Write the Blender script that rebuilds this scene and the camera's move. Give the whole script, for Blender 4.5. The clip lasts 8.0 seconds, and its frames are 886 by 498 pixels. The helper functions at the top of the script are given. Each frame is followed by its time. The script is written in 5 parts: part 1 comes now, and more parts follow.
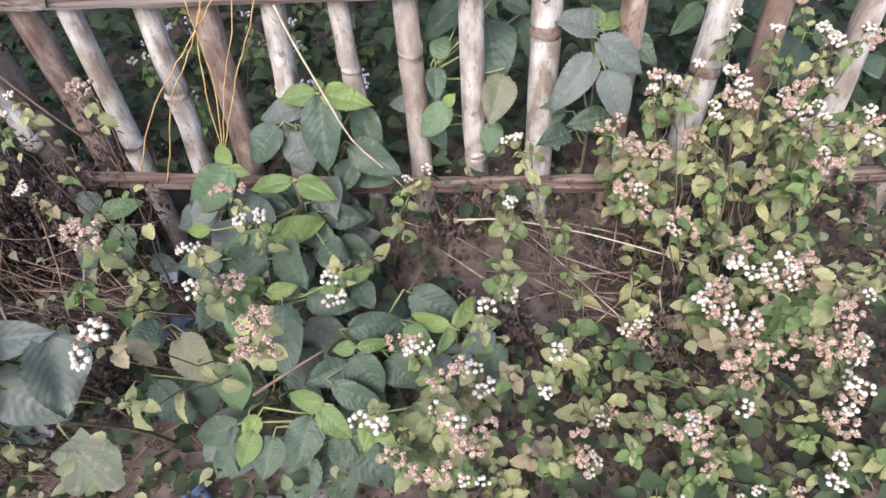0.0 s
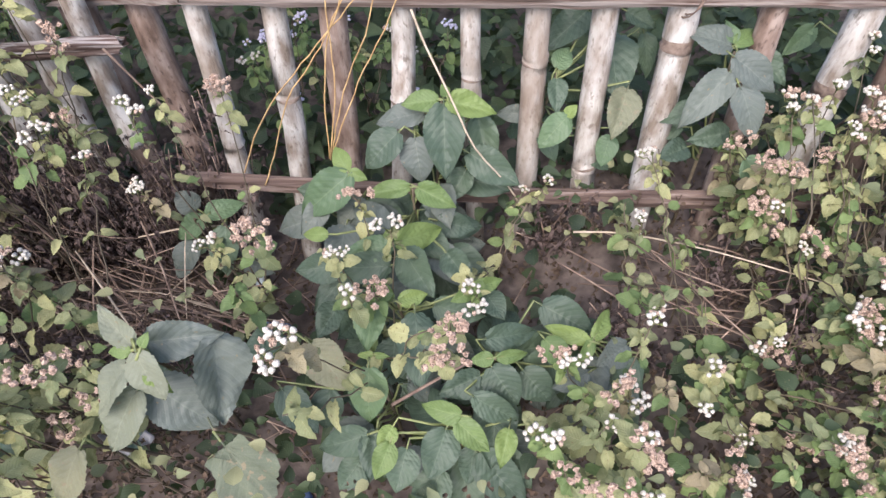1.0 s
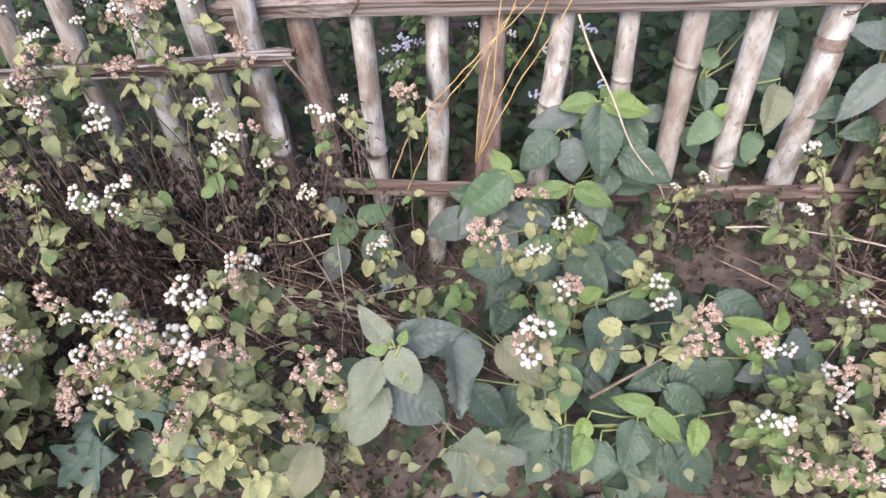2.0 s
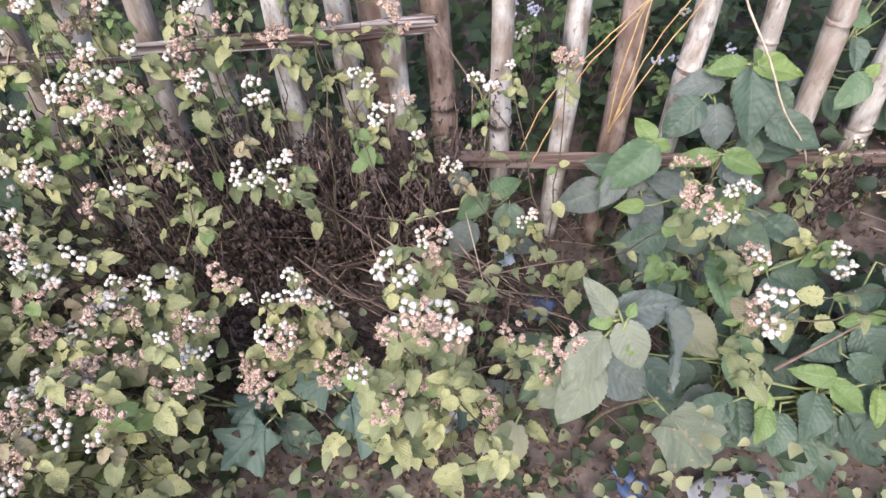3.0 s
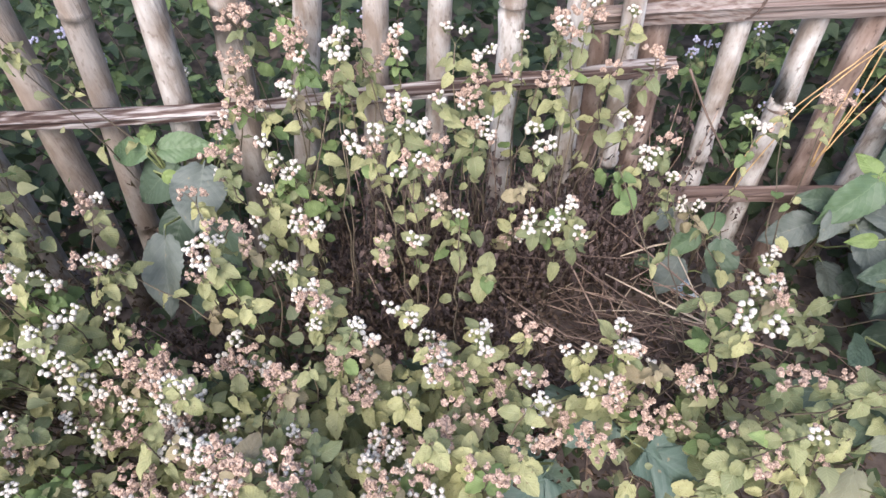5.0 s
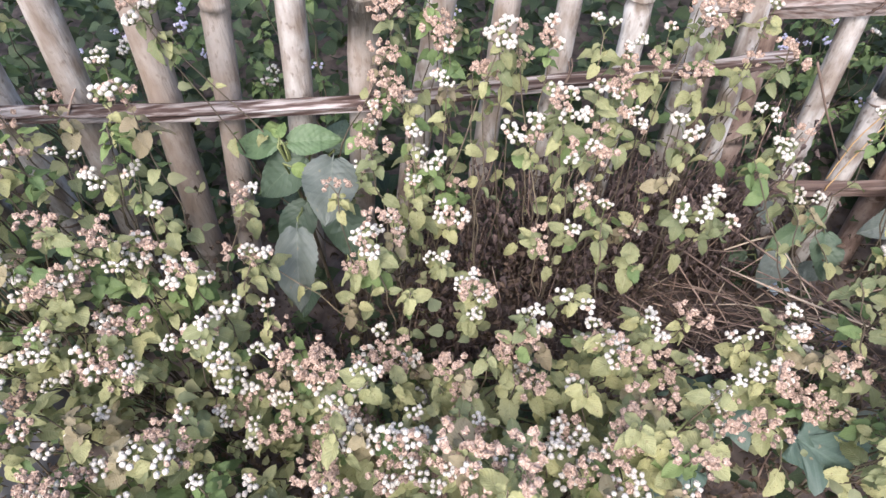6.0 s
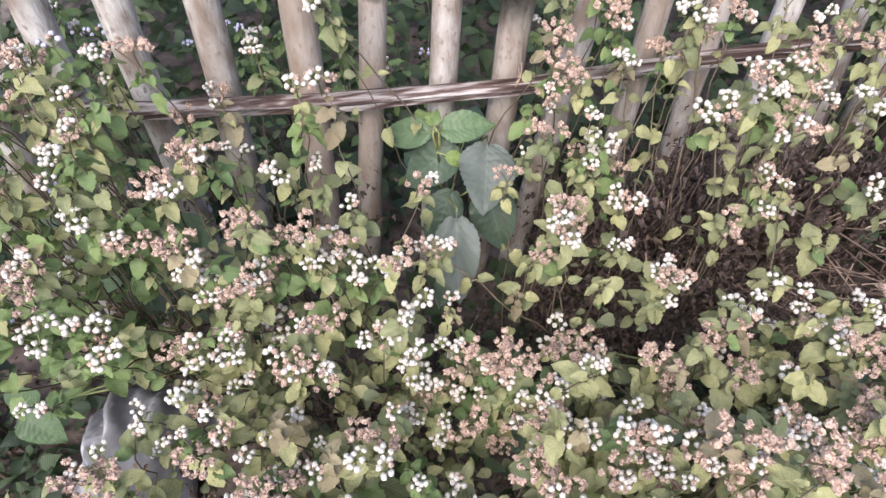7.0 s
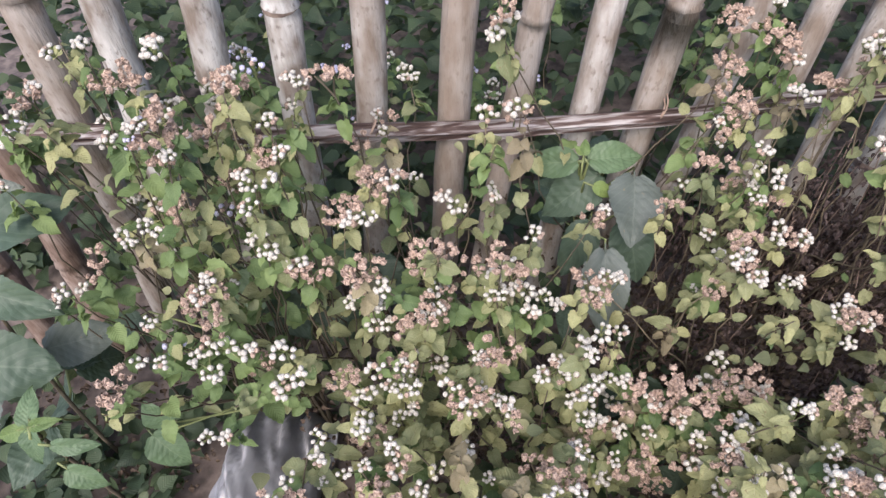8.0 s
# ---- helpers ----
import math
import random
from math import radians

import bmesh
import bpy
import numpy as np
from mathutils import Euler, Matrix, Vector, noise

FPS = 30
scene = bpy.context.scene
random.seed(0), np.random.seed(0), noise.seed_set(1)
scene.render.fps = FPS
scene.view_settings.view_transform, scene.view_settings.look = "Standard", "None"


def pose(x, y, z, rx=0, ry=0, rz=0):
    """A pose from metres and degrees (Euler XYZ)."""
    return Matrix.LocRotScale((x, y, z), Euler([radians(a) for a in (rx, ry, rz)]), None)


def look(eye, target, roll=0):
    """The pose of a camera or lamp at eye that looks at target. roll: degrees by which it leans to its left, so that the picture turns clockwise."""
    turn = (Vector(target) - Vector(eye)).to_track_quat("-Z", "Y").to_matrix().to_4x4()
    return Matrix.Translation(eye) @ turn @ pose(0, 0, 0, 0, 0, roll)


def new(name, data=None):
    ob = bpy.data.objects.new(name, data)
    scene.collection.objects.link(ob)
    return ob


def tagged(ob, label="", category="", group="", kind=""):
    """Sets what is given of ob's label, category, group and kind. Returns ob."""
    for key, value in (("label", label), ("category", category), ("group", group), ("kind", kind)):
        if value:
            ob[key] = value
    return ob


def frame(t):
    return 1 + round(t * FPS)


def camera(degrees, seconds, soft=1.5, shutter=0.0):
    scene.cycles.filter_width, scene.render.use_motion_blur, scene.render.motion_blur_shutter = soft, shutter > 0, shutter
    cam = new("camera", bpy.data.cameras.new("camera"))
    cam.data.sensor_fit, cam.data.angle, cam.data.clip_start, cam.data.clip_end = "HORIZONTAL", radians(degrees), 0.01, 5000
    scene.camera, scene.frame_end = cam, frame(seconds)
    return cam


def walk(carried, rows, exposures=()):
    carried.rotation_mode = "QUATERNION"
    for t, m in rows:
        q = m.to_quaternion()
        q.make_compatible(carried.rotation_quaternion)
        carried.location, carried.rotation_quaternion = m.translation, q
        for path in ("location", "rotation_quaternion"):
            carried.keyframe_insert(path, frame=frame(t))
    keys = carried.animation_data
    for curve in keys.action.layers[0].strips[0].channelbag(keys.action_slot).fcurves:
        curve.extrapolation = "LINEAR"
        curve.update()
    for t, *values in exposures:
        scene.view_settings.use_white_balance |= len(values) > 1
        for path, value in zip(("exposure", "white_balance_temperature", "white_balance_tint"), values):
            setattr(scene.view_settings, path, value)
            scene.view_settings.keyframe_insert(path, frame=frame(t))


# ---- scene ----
cam = camera(72.0, 8.0, 1.45)
PATH = [
    (0, (0.672, -0.687, 0.984), (0.601, 0.501, -0.623), -4.5),
    (0.5, (0.586, -0.68, 0.983), (0.524, 0.51, -0.623), -1.8),
    (1, (0.486, -0.684, 0.977), (0.462, 0.539, -0.605), -0.9),
    (1.5, (0.366, -0.694, 0.988), (0.349, 0.537, -0.588), -2.1),
    (2, (0.268, -0.703, 0.994), (0.224, 0.533, -0.578), -3.0),
    (2.2, (0.228, -0.704, 0.991), (0.181, 0.52, -0.59), -2.6),
    (3.3, (0.018, -0.681, 0.976), (-0.026, 0.495, -0.64), -5.5),
    (3.5, (-0.012, -0.672, 0.981), (-0.042, 0.502, -0.638), -5.5),
    (4, (-0.091, -0.653, 0.998), (-0.09, 0.566, -0.587), -2.1),
    (4.5, (-0.175, -0.648, 1.0), (-0.147, 0.588, -0.572), -0.0),
    (4.7, (-0.217, -0.645, 1.006), (-0.209, 0.571, -0.582), -2.0),
    (5.8, (-0.446, -0.654, 0.999), (-0.37, 0.606, -0.553), -1.9),
    (6, (-0.473, -0.65, 0.995), (-0.394, 0.595, -0.568), -1.3),
    (6.5, (-0.561, -0.638, 0.985), (-0.495, 0.602, -0.583), -1.8),
    (7, (-0.662, -0.618, 0.983), (-0.608, 0.598, -0.604), -3.8),
    (7.5, (-0.748, -0.598, 0.989), (-0.732, 0.639, -0.583), -5.2),
    (8, (-0.823, -0.589, 0.991), (-0.801, 0.677, -0.558), -3.5),
]
walk(cam, [(t, look(eye, target, roll)) for t, eye, target, roll in PATH], [(0.0, 1.29, 6130, 17), (3.5, 1.41, 6080, 17), (6.5, 1.44, 6100, 17), (8.0, 1.06, 6130, 17)])

# ---- world, sun ----
world = bpy.data.worlds.new("overcast")
scene.world = world
world.use_nodes = True
wn = world.node_tree
sky = wn.nodes.new("ShaderNodeTexSky")
sky.sky_type, sky.sun_disc = "NISHITA", False
sky.sun_elevation, sky.sun_rotation = radians(52), radians(200)
sky.air_density, sky.dust_density = 1.0, 4.0
back = wn.nodes["Background"]
wn.links.new(sky.outputs[0], back.inputs[0])
back.inputs[1].default_value = 0.15
sun = new("sun", bpy.data.lights.new("sun", "SUN"))
sun.data.energy, sun.data.angle, sun.data.color = 1.05, radians(35), (1.0, 0.95, 0.88)
sun.matrix_world = look((-1.2, -3.2, 4.4), (0, 0, 0))

# ---- materials ----
def mat(name, rough=0.7):
    m = bpy.data.materials.new(name)
    m.use_nodes = True
    nt = m.node_tree
    b = nt.nodes["Principled BSDF"]
    b.inputs["Roughness"].default_value = rough
    return m, nt, b


def node(nt, kind, **values):
    n = nt.nodes.new(kind)
    for key, value in values.items():
        n.inputs[key.replace("_", " ")].default_value = value
    return n


def ramp(nt, fac, stops):
    r = nt.nodes.new("ShaderNodeValToRGB")
    while len(r.color_ramp.elements) < len(stops):
        r.color_ramp.elements.new(0.5)
    for e, (p, c) in zip(r.color_ramp.elements, stops):
        e.position, e.color = p, (*c, 1)
    nt.links.new(fac, r.inputs[0])
    return r.outputs[0]


def mix(nt, fac, a, b, how="MIX"):
    n = nt.nodes.new("ShaderNodeMix")
    n.data_type, n.blend_type = "RGBA", how
    for socket, value in ((n.inputs["Factor"], fac), (n.inputs["A"], a), (n.inputs["B"], b)):
        if isinstance(value, (int, float)):
            socket.default_value = value
        elif isinstance(value, tuple):
            socket.default_value = (*value, 1)
        else:
            nt.links.new(value, socket)
    return n.outputs["Result"]


def calc(nt, op, a, b=0.0, c=0.0):
    n = nt.nodes.new("ShaderNodeMath")
    n.operation = op
    for socket, value in zip(n.inputs, (a, b, c)):
        if isinstance(value, (int, float)):
            socket.default_value = value
        else:
            nt.links.new(value, socket)
    return n.outputs[0]


def bump(nt, b, height, strength, distance=0.002):
    n = node(nt, "ShaderNodeBump", Strength=strength, Distance=distance)
    nt.links.new(height, n.inputs["Height"])
    nt.links.new(n.outputs[0], b.inputs["Normal"])


def leaf_material(name, young, grown, vein, rough=0.5, through_light=0.25, spots=(0.20, 0.16, 0.085), spot_at=0.68, island=False, dust=0.0, veined=0.30, relief=0.16):
    """A leaf with paler midrib and side veins, mottling and brown spots; its colour varies from leaf to leaf."""
    m, nt, b = mat(name, rough)
    uv = nt.nodes.new("ShaderNodeUVMap")
    xyz = nt.nodes.new("ShaderNodeSeparateXYZ")
    nt.links.new(uv.outputs[0], xyz.inputs[0])
    across = calc(nt, "ABSOLUTE", calc(nt, "SUBTRACT", xyz.outputs[0], 0.5))
    if island:
        chance = nt.nodes.new("ShaderNodeNewGeometry").outputs["Random Per Island"]
    else:
        chance = nt.nodes.new("ShaderNodeObjectInfo").outputs["Random"]
    base = ramp(nt, chance, [(0.0, young), (1.0, grown)])
    place = nt.nodes.new("ShaderNodeTexCoord").outputs["Object"]
    mott = node(nt, "ShaderNodeTexNoise", Scale=3.5 if not island else 60.0, Detail=4.0)
    nt.links.new(uv.outputs[0] if not island else place, mott.inputs["Vector"])
    col = mix(nt, calc(nt, "MULTIPLY", mott.outputs[0], 0.6), base, tuple(v * 0.6 for v in grown))
    mid = calc(nt, "LESS_THAN", across, 0.016)
    side = calc(nt, "FRACT", calc(nt, "MULTIPLY", calc(nt, "SUBTRACT", xyz.outputs[1], calc(nt, "MULTIPLY", across, 0.75)), 8.0))
    rib = calc(nt, "LESS_THAN", calc(nt, "ABSOLUTE", calc(nt, "SUBTRACT", side, 0.5)), 0.07)
    veins = calc(nt, "MAXIMUM", mid, calc(nt, "MULTIPLY", rib, 0.5))
    col = mix(nt, calc(nt, "MULTIPLY", veins, veined), col, vein)
    fine = node(nt, "ShaderNodeTexNoise", Scale=9.0, Detail=3.0)
    shift = nt.nodes.new("ShaderNodeVectorMath")
    nt.links.new(uv.outputs[0], shift.inputs[0])
    nt.links.new(chance, shift.inputs[1])
    nt.links.new(shift.outputs[0], fine.inputs["Vector"])
    col = mix(nt, ramp(nt, fine.outputs[0], [(spot_at, (0, 0, 0)), (min(spot_at + 0.06, 1), (1, 1, 1))]), col, spots)
    if dust:
        up = node(nt, "ShaderNodeTexNoise", Scale=45.0, Detail=5.0)
        nt.links.new(place, up.inputs["Vector"])
        col = mix(nt, calc(nt, "MULTIPLY", up.outputs[0], dust), col, (0.32, 0.33, 0.32))
    nt.links.new(col, b.inputs["Base Color"])
    bump(nt, b, calc(nt, "ADD", calc(nt, "MULTIPLY", calc(nt, "ABSOLUTE", calc(nt, "SUBTRACT", side, 0.5)), 1.6), fine.outputs[0]), relief, 0.003)
    b.inputs["Specular IOR Level"].default_value = 0.28
    thin = nt.nodes.new("ShaderNodeBsdfTranslucent")
    nt.links.new(mix(nt, 0.5, col, (0.25, 0.33, 0.06)), thin.inputs[0])
    both = node(nt, "ShaderNodeMixShader", Fac=through_light)
    nt.links.new(b.outputs[0], both.inputs[1])
    nt.links.new(thin.outputs[0], both.inputs[2])
    nt.links.new(both.outputs[0], nt.nodes["Material Output"].inputs[0])
    return m


def noisy_material(name, dark, light, scale=40.0, rough=0.8, stretch=(1, 1, 1), bumpy=0.4, spread=(0.35, 0.65), detail=6.0, per_object=0.0):
    m, nt, b = mat(name, rough)
    co = nt.nodes.new("ShaderNodeTexCoord").outputs["Object"]
    mp = nt.nodes.new("ShaderNodeMapping")
    mp.inputs["Scale"].default_value = stretch
    nt.links.new(co, mp.inputs[0])
    n1 = node(nt, "ShaderNodeTexNoise", Scale=scale, Detail=detail)
    n2 = node(nt, "ShaderNodeTexNoise", Scale=scale * 0.17, Detail=3.0)
    for n in (n1, n2):
        nt.links.new(mp.outputs[0], n.inputs["Vector"])
    col = ramp(nt, n1.outputs[0], [(spread[0], dark), (spread[1], light)])
    mean = tuple((a + c) / 2 for a, c in zip(dark, light))
    col = mix(nt, calc(nt, "MULTIPLY", n2.outputs[0], 0.5), col, tuple(v * 0.75 for v in mean))
    if per_object:
        chance = nt.nodes.new("ShaderNodeObjectInfo").outputs["Random"]
        col = mix(nt, calc(nt, "MULTIPLY", chance, per_object), col, tuple(v * 0.45 for v in dark))
    nt.links.new(col, b.inputs["Base Color"])
    bump(nt, b, n1.outputs[0], bumpy, 0.003)
    return m


def bamboo_material(name, pale, grey, brown, run=(1, 1, 0.05), at=(0.32, 0.47, 0.62), grain=46):
    """Weathered bamboo: pale grey skin with long fine streaks, brown and dark weather stains."""
    m, nt, b = mat(name, 0.7)
    b.inputs["Specular IOR Level"].default_value = 0.2
    co = nt.nodes.new("ShaderNodeTexCoord").outputs["Object"]
    chance = nt.nodes.new("ShaderNodeObjectInfo").outputs["Random"]
    move = nt.nodes.new("ShaderNodeVectorMath")
    nt.links.new(co, move.inputs[0])
    nt.links.new(calc(nt, "MULTIPLY", chance, 20.0), move.inputs[1])

    def streak(scale, stretch, detail):
        mp = nt.nodes.new("ShaderNodeMapping")
        mp.inputs["Scale"].default_value = stretch
        nt.links.new(move.outputs[0], mp.inputs[0])
        n = node(nt, "ShaderNodeTexNoise", Scale=scale, Detail=detail)
        nt.links.new(mp.outputs[0], n.inputs["Vector"])
        return n.outputs[0]

    fine = streak(260, run, 3.0)
    broad = streak(grain, run if run[0] < 1 else (1, 1, 0.4), 7.0)
    spots = streak(170, run if run[0] < 1 else (1, 1, 0.5), 5.0)
    col = ramp(nt, broad, [(at[0], brown), (at[1], grey), (at[2], pale)])
    col = mix(nt, calc(nt, "MULTIPLY", fine, 0.35), col, tuple(v * 0.62 for v in grey))
    col = mix(nt, ramp(nt, spots, [(0.57, (0, 0, 0)), (0.70, (0.7, 0.7, 0.7))]), col, tuple(v * 0.5 for v in brown))
    blotch = streak(30, (1, 1, 0.6) if run[0] == 1 else run, 6.0)
    col = mix(nt, ramp(nt, blotch, [(0.46, (0, 0, 0)), (0.66, (0.62, 0.62, 0.62))]), col, tuple(v * 1.1 for v in brown))
    col = mix(nt, calc(nt, "MULTIPLY", calc(nt, "POWER", chance, 1.6), 0.72), col, tuple(v * 1.25 for v in brown))
    nt.links.new(col, b.inputs["Base Color"])
    bump(nt, b, calc(nt, "ADD", fine, broad), 0.6, 0.003)
    return m


POST = bamboo_material("weathered_bamboo", (0.585, 0.572, 0.530), (0.40, 0.375, 0.335), (0.19, 0.150, 0.115), (1, 1, 0.16), (0.36, 0.48, 0.62))
POST_BROWN = bamboo_material("brown_bamboo", (0.38, 0.31, 0.26), (0.24, 0.175, 0.14), (0.11, 0.075, 0.055))
RAIL = bamboo_material("split_bamboo", (0.58, 0.545, 0.515), (0.15, 0.108, 0.092), (0.045, 0.028, 0.023), (0.018, 1, 1), (0.39, 0.50, 0.61), 190)
RAIL_PALE = bamboo_material("pale_split_bamboo", (0.63, 0.60, 0.555), (0.40, 0.35, 0.31), (0.09, 0.06, 0.048), (0.022, 1, 1), (0.32, 0.45, 0.58), 190)
RAIL_MID = bamboo_material("grey_brown_split_bamboo", (0.42, 0.35, 0.31), (0.20, 0.148, 0.122), (0.085, 0.057, 0.047), (0.03, 1, 1), (0.40, 0.54, 0.70), 120)
JOINT = noisy_material("brown_joint", (0.085, 0.056, 0.044), (0.30, 0.23, 0.18), 90, 0.8)
SOIL = noisy_material("dry_soil", (0.058, 0.046, 0.040), (0.205, 0.163, 0.137), 38, 0.95, bumpy=0.9)
STEM = noisy_material("green_brown_stem", (0.085, 0.066, 0.043), (0.215, 0.175, 0.108), 60, 0.75, per_object=0.7)
STEM_GREEN = noisy_material("green_stem", (0.13, 0.16, 0.06), (0.26, 0.29, 0.11), 60, 0.6)
TWIG = noisy_material("dead_twig", (0.16, 0.105, 0.078), (0.48, 0.36, 0.27), 50, 0.85, per_object=1.0)
TWINE = noisy_material("dry_straw", (0.36, 0.22, 0.09), (0.60, 0.42, 0.19), 70, 0.6)
STRAW = noisy_material("pale_straw", (0.34, 0.27, 0.19), (0.56, 0.47, 0.35), 70, 0.7)
WHITE = noisy_material("white_petals", (0.42, 0.385, 0.31), (0.715, 0.68, 0.595), 700, 0.85, bumpy=0.7)
LILAC = noisy_material("lilac_petals", (0.42, 0.40, 0.52), (0.70, 0.68, 0.80), 700, 0.85, bumpy=0.7)
DRY = noisy_material("dry_flower", (0.20, 0.135, 0.098), (0.62, 0.47, 0.36), 420, 0.9, bumpy=0.8)
WILT = noisy_material("wilted_leaf", (0.047, 0.033, 0.030), (0.138, 0.098, 0.084), 70, 0.85)
PLASTIC = noisy_material("grey_plastic", (0.17, 0.172, 0.18), (0.33, 0.335, 0.345), 25, 0.30, bumpy=0.15)
BLUE = noisy_material("blue_plastic", (0.04, 0.07, 0.16), (0.12, 0.17, 0.30), 40, 0.4)
SCRAP = noisy_material("pale_blue_scrap", (0.35, 0.48, 0.58), (0.66, 0.74, 0.78), 60, 0.5)

GOAT = leaf_material("goatweed_leaf", (0.475, 0.462, 0.215), (0.175, 0.210, 0.105), (0.56, 0.55, 0.34), 0.62, 0.28, spot_at=0.62, veined=0.25)
GOAT_DRY = leaf_material("withered_goatweed_leaf", (0.35, 0.31, 0.185), (0.22, 0.185, 0.115), (0.38, 0.34, 0.22), 0.75, 0.18, spot_at=0.60, veined=0.2)
GOAT_MASS = leaf_material("goatweed_leaf_mass", (0.38, 0.37, 0.195), (0.15, 0.18, 0.10), (0.44, 0.45, 0.25), 0.65, 0.25, island=True, veined=0.15)
GOAT_GREEN = leaf_material("green_goatweed_leaf", (0.235, 0.315, 0.115), (0.105, 0.165, 0.065), (0.24, 0.30, 0.12), 0.6, 0.25, spot_at=0.8)
BIG = leaf_material("broad_leaf", (0.090, 0.136, 0.080), (0.046, 0.077, 0.052), (0.16, 0.21, 0.135), 0.48, 0.12, spot_at=0.80, dust=0.07)
BIG_GREEN = leaf_material("green_broad_leaf", (0.125, 0.20, 0.085), (0.09, 0.155, 0.075), (0.20, 0.27, 0.14), 0.45, 0.2, spot_at=0.82, dust=0.12)
BIG_OLIVE = leaf_material("olive_broad_leaf", (0.20, 0.20, 0.10), (0.15, 0.16, 0.08), (0.26, 0.26, 0.15), 0.6, 0.2, spot_at=0.62, dust=0.3)
BIG_TEAL = leaf_material("blue_green_leaf", (0.070, 0.120, 0.085), (0.046, 0.086, 0.064), (0.13, 0.19, 0.14), 0.5, 0.12, dust=0.14)
BIG_YOUNG = leaf_material("young_broad_leaf", (0.24, 0.32, 0.095), (0.135, 0.205, 0.075), (0.28, 0.38, 0.14), 0.48, 0.25, spot_at=0.84)
BIG_DUSTY = leaf_material("dusty_broad_leaf", (0.148, 0.174, 0.138), (0.090, 0.114, 0.098), (0.19, 0.22, 0.17), 0.52, 0.12, dust=0.14)
BIG_ROUGH = leaf_material("rough_lobed_leaf", (0.135, 0.155, 0.085), (0.10, 0.125, 0.07), (0.18, 0.20, 0.12), 0.7, 0.15, spot_at=0.6, dust=0.25, veined=0.35)
BIG_PALE = leaf_material("pale_broad_leaf", (0.21, 0.232, 0.150), (0.145, 0.170, 0.108), (0.27, 0.29, 0.19), 0.6, 0.2, dust=0.25)
# Greens kept very dark, standing in for shade deep in the undergrowth.
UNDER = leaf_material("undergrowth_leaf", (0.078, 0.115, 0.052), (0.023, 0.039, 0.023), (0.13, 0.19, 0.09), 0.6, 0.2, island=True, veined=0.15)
UNDER_DRY = leaf_material("dry_undergrowth_leaf", (0.17, 0.118, 0.082), (0.058, 0.040, 0.032), (0.16, 0.12, 0.08), 0.85, 0.1, island=True, veined=0.1)


# ---- mesh helpers ----
def mesh_of(name, verts, faces, materials, uvs=None, slots=None, smooth=True):
    me = bpy.data.meshes.new(name)
    me.from_pydata([tuple(v) for v in verts], [], faces)
    for m in materials:
        me.materials.append(m)
    if slots is not None:
        me.polygons.foreach_set("material_index", slots)
    if smooth:
        me.polygons.foreach_set("use_smooth", [True] * len(me.polygons))
    if uvs is not None:
        layer = me.uv_layers.new(name="UVMap")
        loops = np.empty(len(me.loops), dtype=np.int32)
        me.loops.foreach_get("vertex_index", loops)
        layer.data.foreach_set("uv", np.asarray(uvs, dtype=np.float32)[loops].ravel())
    me.update()
    return me


def child(name, me, parent, m=None, label=""):
    ob = new(name, me)
    ob.parent = parent
    if m is not None:
        ob.matrix_basis = m
    return tagged(ob, label)


def thing(name, place, label, category, group="", kind=""):
    ob = new(name)
    ob.location = place
    return tagged(ob, label, category, group, kind)


def tube(verts, faces, pts, radii, sides=6, cap=True):
    """Adds a tapering tube along pts to the lists."""
    start = len(verts)
    pts, radii = [Vector(p) for p in pts], [float(r) for r in radii]
    side = None
    for i, p in enumerate(pts):
        d = (pts[min(i + 1, len(pts) - 1)] - pts[max(i - 1, 0)]).normalized()
        if side is None:
            side = d.orthogonal().normalized()
        side = (side - d * side.dot(d)).normalized()
        other = d.cross(side)
        for k in range(sides):
            a = 2 * math.pi * k / sides
            verts.append(p + radii[i] * (side * math.cos(a) + other * math.sin(a)))
    for i in range(len(pts) - 1):
        for k in range(sides):
            a, b = start + i * sides + k, start + i * sides + (k + 1) % sides
            faces.append((a, b, b + sides, a + sides))
    if cap:
        faces.append(tuple(start + k for k in reversed(range(sides))))
        faces.append(tuple(start + (len(pts) - 1) * sides + k for k in range(sides)))


def curve_points(a, b, sag=0.0, n=8, wobble=0.0, rng=random):
    a, b = Vector(a), Vector(b)
    out = []
    for i in range(n):
        s = i / (n - 1)
        p = a.lerp(b, s)
        p.z += sag * 4 * s * (1 - s)
        if 0 < i < n - 1 and wobble:
            p += Vector((rng.uniform(-1, 1), rng.uniform(-1, 1), rng.uniform(-1, 1))) * wobble
        out.append(p)
    return out


